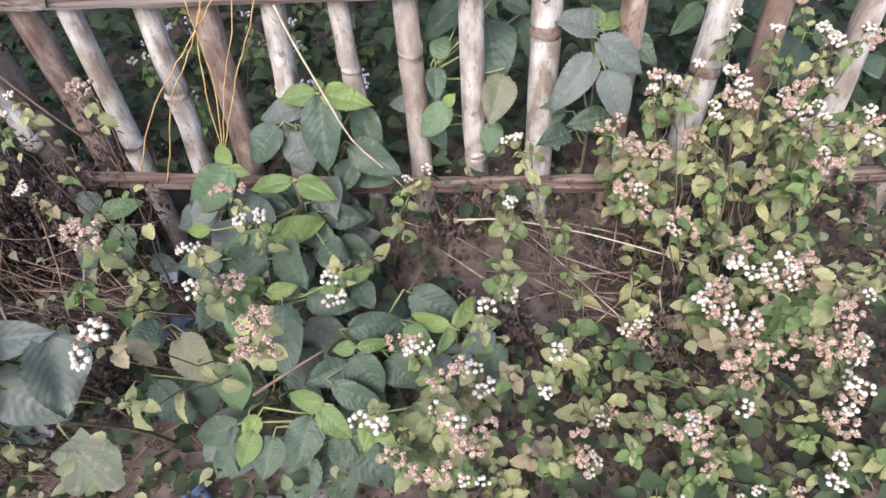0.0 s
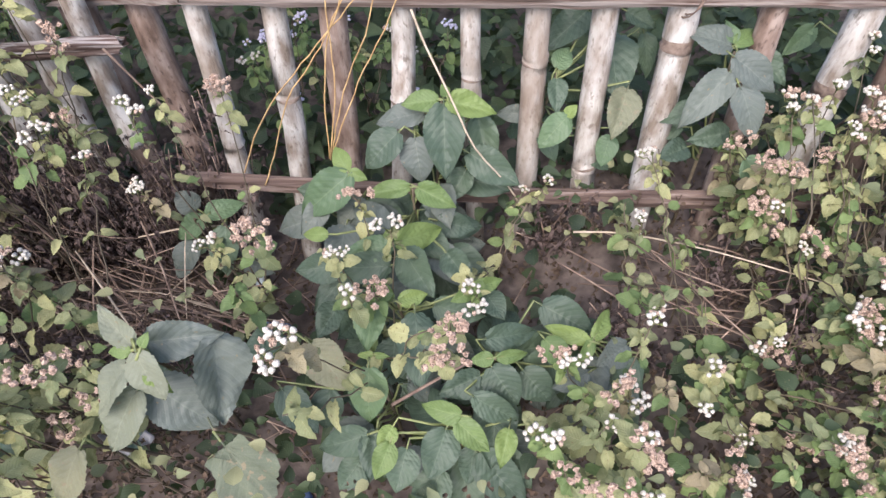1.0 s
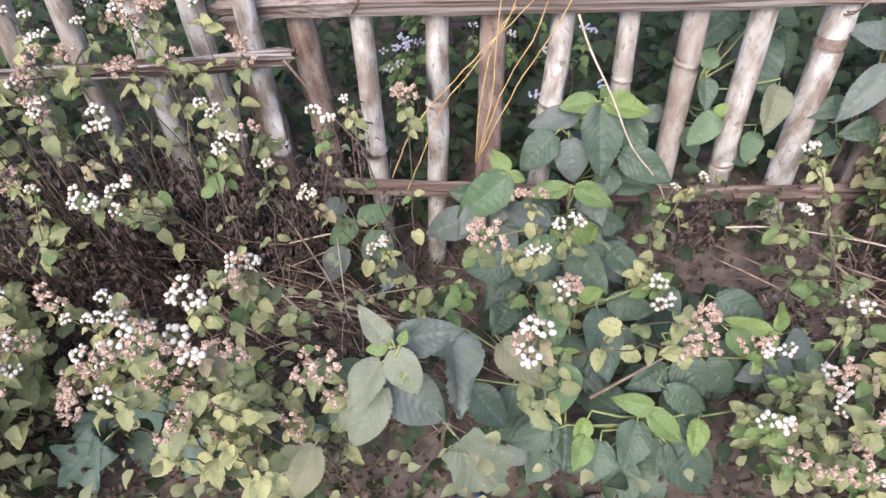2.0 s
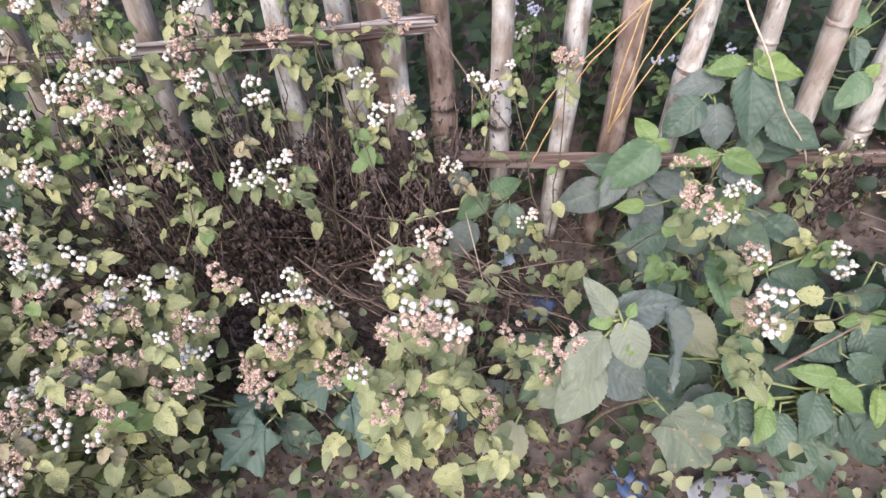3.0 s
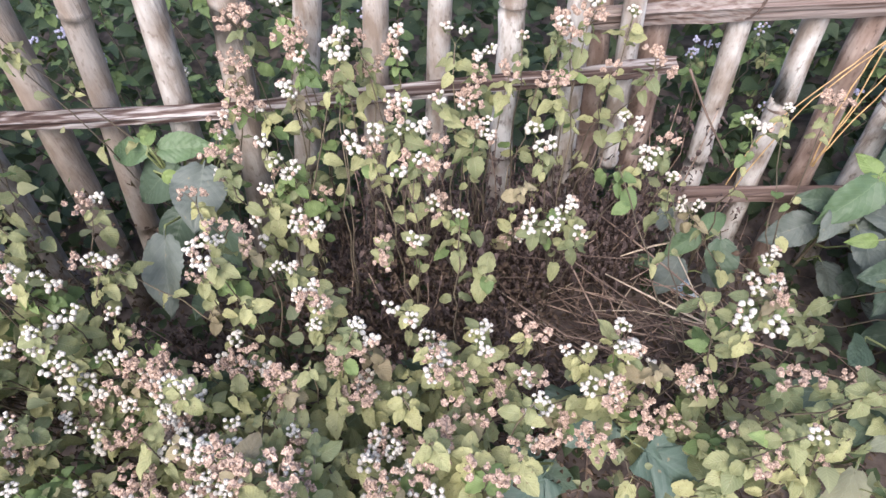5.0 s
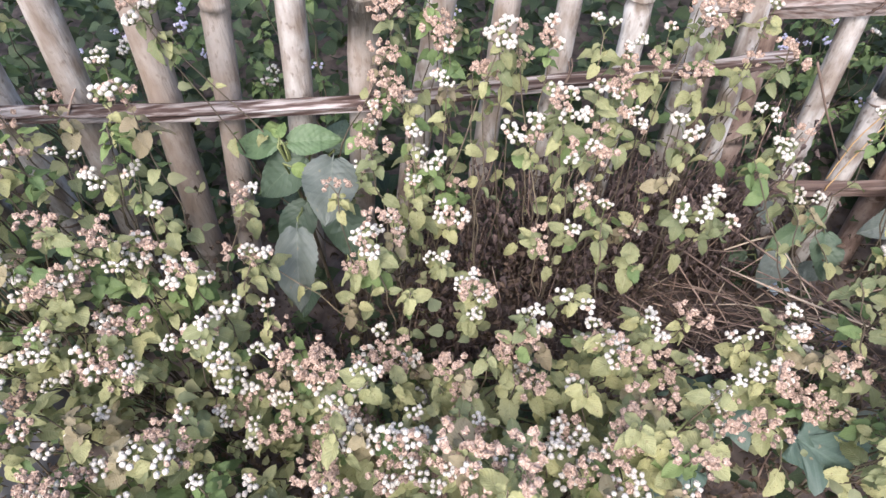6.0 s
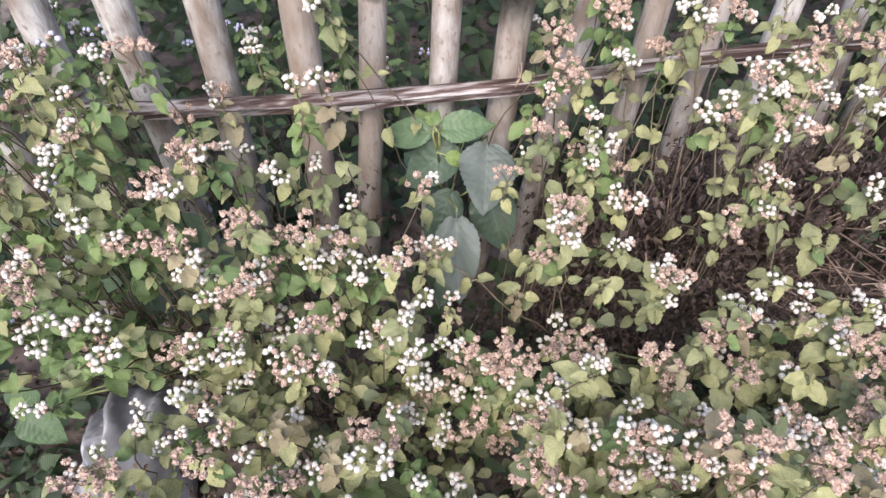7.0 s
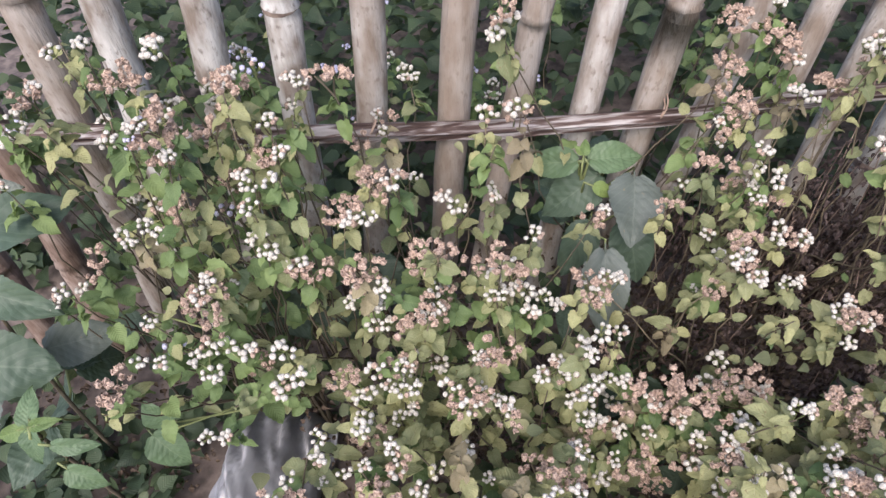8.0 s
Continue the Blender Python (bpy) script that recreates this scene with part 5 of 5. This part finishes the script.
blade(w, (-0.068, -0.415, 0.318), (-0.004, -0.462, 0.300), 0.078, "T")
blade(w, (-0.085, -0.372, 0.305), (-0.140, -0.400, 0.290), 0.066, "T")
blade(w, (-0.179, -0.382, 0.261), (-0.212, -0.418, 0.269), 0.048, "T")
blade(w, (0.055, -0.380, 0.241), (0.090, -0.420, 0.211), 0.043, "T")
w = broadleaf("broadleaf_weed", (-0.360, -0.260), (-0.333, -0.272, 0.275), "weed with glossy dark green leaves in pairs, below the fence rail", "weed")
blade(w, (-0.332, -0.266, 0.280), (-0.326, -0.314, 0.242), 0.052, "B")
blade(w, (-0.452, -0.313, 0.241), (-0.416, -0.351, 0.211), 0.052, "B")
blade(w, (-0.526, -0.317, 0.236), (-0.608, -0.312, 0.239), 0.030, "G")
blade(w, (-0.591, -0.231, 0.226), (-0.632, -0.262, 0.201), 0.048, "B")
blade(w, (-0.524, -0.275, 0.206), (-0.549, -0.318, 0.172), 0.055, "B")
blade(w, (-0.443, -0.266, 0.253), (-0.428, -0.290, 0.234), 0.030, "G")
lower_leaves(w, 3, 17, 0.055)
w = broadleaf("broadleaf_weed", (-0.240, -0.330), (-0.179, -0.407, 0.262), "creeper with lobed blue-green leaves near the ground", "weed")
blade(w, (-0.170, -0.420, 0.270), (-0.225, -0.470, 0.250), 0.074, "T")
blade(w, (-0.190, -0.391, 0.249), (-0.231, -0.415, 0.233), 0.044, "T")
blade(w, (-0.103, -0.322, 0.260), (-0.170, -0.331, 0.255), 0.044, "T")
blade(w, (-0.527, -0.300, 0.284), (-0.464, -0.339, 0.255), 0.066, "B")
blade(w, (-0.546, -0.353, 0.246), (-0.592, -0.368, 0.236), 0.044, "B")
lower_leaves(w, 3, 18, 0.055)
w = broadleaf("broadleaf_weed", (0.130, -0.400), (0.113, -0.471, 0.383), "weed with one large dull olive leaf", "weed")
blade(w, (0.118, -0.474, 0.381), (0.086, -0.528, 0.342), 0.044, "O")


# ---- undergrowth, dead stems and litter ----
def scatter_leaves(name, label, material, count, box, size, keep, seed, layers=None):
    """Many small leaves on a patch, each a bent toothed blade at its own tilt."""
    rng = random.Random(seed)
    verts, faces, uvs = [], [], []
    shape = [(0, 0, 0), (-0.27, 0.12, 0.10), (0, 0.2, 0), (0.27, 0.12, 0.10), (-0.36, 0.38, 0.14), (0, 0.42, 0), (0.36, 0.38, 0.14), (-0.20, 0.70, 0.04), (0, 0.72, -0.10), (0.20, 0.70, 0.04), (0, 1.0, -0.22)]
    quads = [(0, 2, 1), (0, 3, 2), (1, 2, 5, 4), (2, 3, 6, 5), (4, 5, 8, 7), (5, 6, 9, 8), (7, 8, 10), (8, 9, 10)]
    made = 0
    for _ in range(count * 6):
        if made >= count:
            break
        x, y = rng.uniform(box[0], box[1]), rng.uniform(box[2], box[3])
        h = keep(x, y)
        curl = rng.uniform(1.5, 5.0) if material is UNDER_DRY else rng.uniform(0.6, 1.6)
        if h <= 0:
            continue
        z = ground_z(x, y) + h * rng.random() ** 0.8
        made += 1
        a = rng.uniform(0, 2 * math.pi)
        along = Vector((math.cos(a), math.sin(a), rng.uniform(-0.5, 0.4)))
        up = Vector((rng.uniform(-0.6, 0.6), rng.uniform(-0.9, 0.3), 1))
        length = rng.uniform(*size)
        m = leaf_pose(Vector((x, y, z)), along, up, length, rng.uniform(0.8, 1.3))
        s = len(verts)
        verts += [m @ Vector((v[0] * rng.uniform(0.85, 1.15), v[1], v[2] * curl)) for v in shape]
        uvs += [(0.5 + v[0] * 1.4, v[1]) for v in shape]
        faces += [tuple(s + k for k in q) for q in quads]
    return tagged(new(name, mesh_of(name, verts, faces, [material], uvs)), label, "undergrowth", kind="stuff")


# Height rises out of view towards the back, added to block sky light.
def behind(x, y):
    edge = 0.5 * noise.noise((x * 2.5, y * 2.5, 7)) + 0.25 * noise.noise((x * 9, y * 9, 3))
    if abs(x) > 1.75 + edge or y > 1.25 + edge:
        return 0
    return 0.12 + 0.46 * smooth(0.06, 0.7, y) * (0.65 + 0.35 * noise.noise((x * 4, y * 4, 1)))


def mid(x, y):
    if max(hollow(x, y), bare(x, y), glade(x, y), broad_area(x, y)) > 0.4:
        return 0
    return max(canopy(x, y) - ground_z(x, y) - 0.05, 0.05)


def front(x, y):
    h = hollow(x, y)
    return 0 if h > 0.45 or math.hypot(x + 1.08, y + 0.30) < 0.14 else 0.14 * (1 - h)


def end_weeds(x, y):
    """Low weeds at the end of the patch, taller towards the fence, with a dark gap between."""
    if math.hypot(x + 1.08, y + 0.30) < 0.14 or math.hypot((x + 1.36) / 0.16, (y + 0.06) / 0.10) < 1:
        return 0
    return 0.06 + 0.22 * smooth(-0.16, -0.02, y) * smooth(-1.35, -1.15, x)


def front_dry(x, y):
    return 0 if math.hypot(x + 1.08, y + 0.30) < 0.11 else 0.04 + 0.08 * bare(x, y)


scatter_leaves("undergrowth", "dense dark green weeds behind the fence, raised at the back to block light", UNDER, 12500, (-2.0, 2.0, 0.085, 1.6), (0.018, 0.05), behind, 31)
scatter_leaves("goatweed_foliage", "yellow-green goatweed leaves deep inside the weeds", GOAT_MASS, 1300, (-1.15, 1.35, -0.56, 0.0), (0.009, 0.022), mid, 34)
scatter_leaves("goatweed_foliage", "yellow-green goatweed leaves low in the weeds", GOAT_MASS, 1100, (-1.08, -0.22, -0.66, -0.43), (0.010, 0.025), lambda x, y: 0.30, 38)
scatter_leaves("dead_foliage", "brown dead lower leaves inside the weeds", UNDER_DRY, 6500, (-1.15, 1.35, -0.56, 0.0), (0.005, 0.012), lambda x, y: mid(x, y) * 0.62, 35)
scatter_leaves("dead_foliage", "dark brown curled dead leaves inside the bare gap", UNDER_DRY, 2000, (-0.65, -0.10, -0.36, 0.0), (0.004, 0.011), lambda x, y: 0.28 * bare(x + 0.15, y) if bare(x + 0.15, y) > 0.35 else 0, 37)
scatter_leaves("undergrowth", "low green weeds between the flowering stems", UNDER, 2200, (-1.5, 1.4, -0.62, 0.02), (0.014, 0.034), front, 32)
scatter_leaves("undergrowth", "dark green low weeds at the end of the flower patch", UNDER, 900, (-1.7, -1.02, -0.62, 0.02), (0.018, 0.042), end_weeds, 36)
scatter_leaves("leaf_litter", "brown shrivelled leaves on the soil", UNDER_DRY, 9000, (-1.5, 1.4, -0.62, 0.10), (0.005, 0.012), front_dry, 33)


def stick(name, pts, radius, material, label, category="twig", taper=0.6):
    origin = Vector(pts[0])
    fine = []
    for i in range(len(pts) - 1):
        for s in (0, 0.34, 0.67):
            fine.append(Vector(pts[i]).lerp(Vector(pts[i + 1]), s) - origin)
    fine.append(Vector(pts[-1]) - origin)
    soft = [fine[0]] + [(fine[i - 1] + fine[i] * 2 + fine[i + 1]) / 4 for i in range(1, len(fine) - 1)] + [fine[-1]]
    verts, faces = [], []
    tube(verts, faces, soft, [radius * (1 - (1 - taper) * i / (len(soft) - 1)) for i in range(len(soft))], 6)
    ob = new(name, mesh_of(name, verts, faces, [material]))
    ob.location = origin
    return tagged(ob, label, category)


def twig_heap(cx, cy, rx, ry, count, height, seed, label):
    """A tangle of thin dead stalks lying and leaning over one another."""
    rng = random.Random(seed)
    heap = thing("twig_heap", (cx, cy, ground_z(cx, cy)), label, "twigs")
    for n in range(count):
        x, y = rng.gauss(0, rx), rng.gauss(0, ry)
        z = ground_z(cx + x, cy + y) - ground_z(cx, cy) + abs(rng.gauss(0, height * 0.5)) + 0.003
        a, tilt, length = rng.uniform(0, math.pi * 2), rng.gauss(0.12, 0.3), rng.uniform(0.05, 0.20)
        d = Vector((math.cos(a) * math.cos(tilt), math.sin(a) * math.cos(tilt) * 0.75, math.sin(tilt))) * length
        p = Vector((x, y, max(z, 0.004)))
        kink = Vector((rng.uniform(-1, 1), rng.uniform(-1, 1), rng.uniform(-0.3, 1))) * length * 0.09
        r = rng.uniform(0.0007, 0.0016)
        verts, faces = [], []
        tube(verts, faces, [p - d * 0.5, p - d * 0.15 + kink * 0.7, p + d * 0.15 + kink, p + d * 0.5], [r, r, r * 0.85, r * 0.5], 5)
        child("twig", mesh_of("twig", verts, faces, [TWIG]), heap)
    return heap


twig_heap(-0.05, -0.14, 0.12, 0.065, 85, 0.12, 51, "tangle of thin brown dead stalks in a bare gap")
twig_heap(0.84, -0.24, 0.11, 0.08, 45, 0.06, 52, "tangle of thin brown dead stalks on bare soil")
twig_heap(-0.3, -0.22, 0.11, 0.08, 45, 0.10, 53, "tangle of dark dead stalks between the weeds")
twig_heap(0.22, -0.02, 0.10, 0.05, 30, 0.03, 54, "few broken brown stalks at the fence foot")
twig_heap(0.06, -0.34, 0.12, 0.07, 45, 0.08, 55, "broken brown stalks under the weeds")


def fallen_stalks(cx, cy, count, seed, material=TWIG, way=(-0.35, 0.45)):
    """Long dead stalks leaning over the tangle, most of them the same way."""
    rng = random.Random(seed)
    heap = thing("fallen_stalks", (cx, cy, ground_z(cx, cy)), "long grey-brown dead stalks leaning over a bare gap", "twigs")
    for n in range(count):
        p = Vector((rng.gauss(0, 0.11), rng.gauss(0, 0.055), 0.03 + abs(rng.gauss(0.05, 0.06))))
        a, length = rng.gauss(*way), rng.uniform(0.10, 0.30)
        d = Vector((math.cos(a), math.sin(a), rng.gauss(-0.18, 0.22))) * length
        kink = Vector((0, rng.uniform(-1, 1), rng.uniform(-0.2, 1))) * length * 0.07
        r = rng.uniform(0.0009, 0.0018)
        low = p + d * 0.5
        low.z = max(low.z, 0.006)
        high = p - d * 0.5
        high.z = max(high.z, 0.006)
        verts, faces = [], []
        tube(verts, faces, [high, high.lerp(low, 0.35) + kink, high.lerp(low, 0.7) + kink, low], [r * 0.7, r, r, r * 0.6], 5)
        child("stalk", mesh_of("stalk", verts, faces, [material]), heap)


fallen_stalks(-0.04, -0.14, 44, 61)
fallen_stalks(0.08, -0.20, 30, 62)
fallen_stalks(0.86, -0.22, 14, 63)
fallen_stalks(0.02, -0.17, 13, 64, STRAW, (-0.4, 1.1))


def dead_weed(x, y, h, seed):
    """A dead upright weed: bare branching brown stems with curled leaves left on them."""
    rng = random.Random(seed)
    bz = ground_z(x, y)
    ob = thing("dead_weed", (x, y, bz), "dead brown weed with bare stems and curled leaves", "weed", "dead weeds")
    lv, lf = [], []
    for _ in range(5):
        a = rng.uniform(0, 6.3)
        top = Vector((math.cos(a) * rng.uniform(0.02, 0.11), math.sin(a) * rng.uniform(0.02, 0.08), h * rng.uniform(0.6, 1.0)))
        line = [top * s + Vector((rng.uniform(-1, 1), rng.uniform(-1, 1), 0)) * 0.008 * (s > 0) for s in (0, 0.25, 0.5, 0.75, 1)]
        line[0].z -= 0.01
        verts, faces = [], []
        tube(verts, faces, line, [0.0019, 0.0017, 0.0014, 0.0011, 0.0006], 5)
        child("stem", mesh_of("stem", verts, faces, [TWIG]), ob)
        for k in range(62):
            s = rng.uniform(0.12, 1.0)
            i = min(int(s * 4), 3)
            b = rng.uniform(0, 6.3)
            p = line[i].lerp(line[i + 1], s * 4 - i) + Vector((math.cos(b), math.sin(b), 0)) * rng.uniform(0, 0.030)
            along = Vector((math.cos(b), math.sin(b), rng.uniform(-1.6, 0.3)))
            me = rng.choice(WILT_LEAVES)
            m = leaf_pose(p, along, Vector((math.cos(b), math.sin(b), 0.5)), rng.uniform(0.005, 0.013), rng.uniform(0.6, 1.2))
            start = len(lv)
            lv += [m @ v.co for v in me.vertices]
            lf += [tuple(start + q for q in f.vertices) for f in me.polygons]
    tagged(child("curled_leaves", mesh_of("curled_leaves", lv, lf, [WILT]), ob), kind="stuff")


for n, (dx, dy, dh) in enumerate([(-0.27, -0.08, 0.38), (-0.20, -0.13, 0.30), (-0.34, -0.18, 0.30), (-0.14, -0.06, 0.34), (-0.05, -0.03, 0.30), (-0.42, -0.20, 0.26), (-0.24, -0.24, 0.24),
                                  (0.02, -0.02, 0.34), (-0.10, -0.28, 0.20), (-0.48, -0.16, 0.22), (0.90, -0.16, 0.14), (0.76, -0.28, 0.16), (0.10, -0.30, 0.2), (-0.38, -0.33, 0.2)]):
    dead_weed(dx, dy, dh, 70 + n)
for n, (dx, dy, dh) in enumerate([(-0.22, -0.03, 0.40), (-0.30, -0.03, 0.36), (-0.16, -0.02, 0.36), (-0.09, -0.02, 0.34), (-0.40, -0.06, 0.34), (-0.34, -0.27, 0.24), (-0.18, -0.32, 0.18), (-0.02, -0.22, 0.16),
                                  (0.08, -0.02, 0.26), (0.64, -0.06, 0.12), (-0.55, -0.28, 0.2), (-0.70, -0.24, 0.24), (-0.62, -0.18, 0.2), (-0.82, -0.28, 0.2), (0.96, -0.30, 0.16)]):
    dead_weed(dx, dy, dh, 170 + n)
for n in range(11):
    dead_weed(-0.46 + 0.055 * n, 0.015 - 0.02 * (n % 2), 0.30 + 0.07 * math.sin(2.1 * n), 270 + n)
for n in range(9):
    dead_weed(-0.30 + 0.040 * n, 0.005 - 0.03 * (n % 3), 0.33 - 0.02 * (n % 4), 290 + n)

# straw and sticks
stick("dry_stalk", [(0.436, 0.032, 0.550), (0.452, 0.012, 0.513), (0.486, -0.030, 0.462), (0.518, -0.060, 0.396), (0.567, -0.073, 0.342), (0.600, -0.066, 0.270)], 0.0018, STRAW, "bent dry straw-coloured stalk leaning on the fence", "stalk")
stick("dry_stalk", [(0.662, -0.13, 0.30), (0.73, -0.13, 0.30), (0.845, -0.165, 0.305), (0.99, -0.235, 0.315)], 0.0016, STRAW, "long dry straw-coloured stalk lying over leaves", "stalk")
stick("dry_stalk", [(0.42, -0.40, 0.32), (0.468, -0.385, 0.35), (0.51, -0.37, 0.37)], 0.0022, TWIG, "short brown stick among broad leaves", "stalk")
stick("dry_stalk", [(0.05, -0.02, 0.53), (0.09, -0.03, 0.46), (0.15, -0.04, 0.37)], 0.0018, TWIG, "thin brown stalk against the fence", "stalk")


def vine(strands):
    ob = thing("dry_vine", strands[0][0], "dry golden vine strands tangled round a fence post", "vine")
    for k, pts in enumerate(strands):
        rng = random.Random(90 + k)
        line = [Vector(p) - Vector(strands[0][0]) for p in pts]
        fine = []
        for i in range(len(line) - 1):
            for s in (0, 0.25, 0.5, 0.75):
                a, b, c, d = line[max(i - 1, 0)], line[i], line[i + 1], line[min(i + 2, len(line) - 1)]
                q = (b * 2 + (c - a) * s + (a * 2 - b * 5 + c * 4 - d) * s * s + (b * 3 - a - c * 3 + d) * s ** 3) / 2
                fine.append(q + Vector((rng.uniform(-1, 1), rng.uniform(-1, 1), rng.uniform(-1, 1))) * 0.0012)
        fine.append(line[-1])
        verts, faces = [], []
        tube(verts, faces, fine, [0.0012 - 0.0004 * i / len(fine) for i in range(len(fine))], 5)
        child("strand", mesh_of("strand", verts, faces, [TWINE]), ob)


vine([[(0.302, -0.004, 0.325), (0.308, 0.014, 0.430), (0.325, 0.024, 0.515), (0.350, 0.022, 0.575), (0.372, 0.040, 0.68)],
      [(0.304, -0.006, 0.325), (0.335, 0.006, 0.400), (0.368, 0.014, 0.470), (0.412, 0.020, 0.552), (0.45, 0.03, 0.64)],
      [(0.170, -0.02, 0.31), (0.205, 0.004, 0.382), (0.258, 0.014, 0.450), (0.309, 0.022, 0.505), (0.358, 0.020, 0.560), (0.41, 0.03, 0.63)],
      [(0.303, -0.008, 0.325), (0.322, 0.008, 0.420), (0.329, 0.020, 0.506), (0.331, 0.018, 0.560), (0.338, 0.03, 0.68)],
      [(0.303, -0.006, 0.325), (0.318, 0.004, 0.380), (0.345, 0.016, 0.458), (0.385, 0.018, 0.548), (0.41, 0.03, 0.66)],
      [(0.19, -0.01, 0.27), (0.214, 0.004, 0.323), (0.253, 0.014, 0.421), (0.296, 0.020, 0.477), (0.330, 0.020, 0.53), (0.352, 0.022, 0.57)]])


def sheet(name, place, size, material, label, category, seed, crumple=0.02, turn=0.0, n=16, tent=0.0):
    """A crumpled thin sheet with soft folds and a little thickness."""
    rng = random.Random(seed)
    verts, faces = [], []
    for j in range(n + 1):
        for i in range(n + 1):
            x, y = (i / n - 0.5) * size[0], (j / n - 0.5) * size[1]
            q = (x * 40 + y * 9 + seed, y * 9, seed)
            ridge = abs(noise.noise(q)) * 1.5 + 0.6 * abs(noise.noise((q[0] * 3.1, q[1] * 2.7, 3)))
            verts.append((x + 0.01 * noise.noise((q[1], q[0], 4)), y + 0.012 * noise.noise((q[0], q[1], 9)), ridge * crumple + 0.004 + tent * max(1 - (2 * i / n - 1) ** 2, 0) * max(1 - (2 * j / n - 1) ** 2, 0) ** 0.7))
    for j in range(n):
        for i in range(n):
            a = j * (n + 1) + i
            faces.append((a, a + 1, a + n + 2, a + n + 1))
    ob = new(name, mesh_of(name, verts, faces, [material], smooth=True))
    ob.matrix_basis = pose(*place, 0, 0, turn)
    ob.modifiers.new("thickness", "SOLIDIFY").thickness = 0.0008
    return tagged(ob, label, category)


def wrapper(place, turn):
    ob = sheet("paper_scrap", place, (0.034, 0.044), SCRAP, "small pale blue printed paper scrap on the soil", "litter", 4, 0.006, turn, 6)
    return ob


wrapper((0.144, -0.078, ground_z(0.144, -0.078) + 0.03), 20)
sheet("plastic_sheet", (-1.075, -0.300, ground_z(-1.075, -0.300) + 0.005), (0.13, 0.24), PLASTIC, "crumpled grey plastic sheet on the ground", "litter", 7, 0.035, -12, 44, 0.185)
sheet("plastic_sheet", (0.44, -0.50, ground_z(0.44, -0.5) + 0.002), (0.16, 0.09), PLASTIC, "flat dusty grey plastic piece under weeds", "litter", 11, 0.02, 10, 14)
sheet("plastic_scrap", (0.285, -0.46, ground_z(0.285, -0.46) + 0.01), (0.04, 0.05), BLUE, "small dark blue plastic scrap on the soil", "litter", 13, 0.012, 40, 8)
sheet("plastic_scrap", (0.195, -0.185, ground_z(0.195, -0.185) + 0.03), (0.035, 0.05), BLUE, "crumpled blue plastic scrap under leaves", "litter", 19, 0.015, 70, 8)
sheet("plastic_scrap", (0.03, -0.37, ground_z(0.03, -0.37) + 0.06), (0.035, 0.06), PLASTIC, "crumpled pale plastic wrapper caught on stalks", "litter", 17, 0.02, 60, 10)
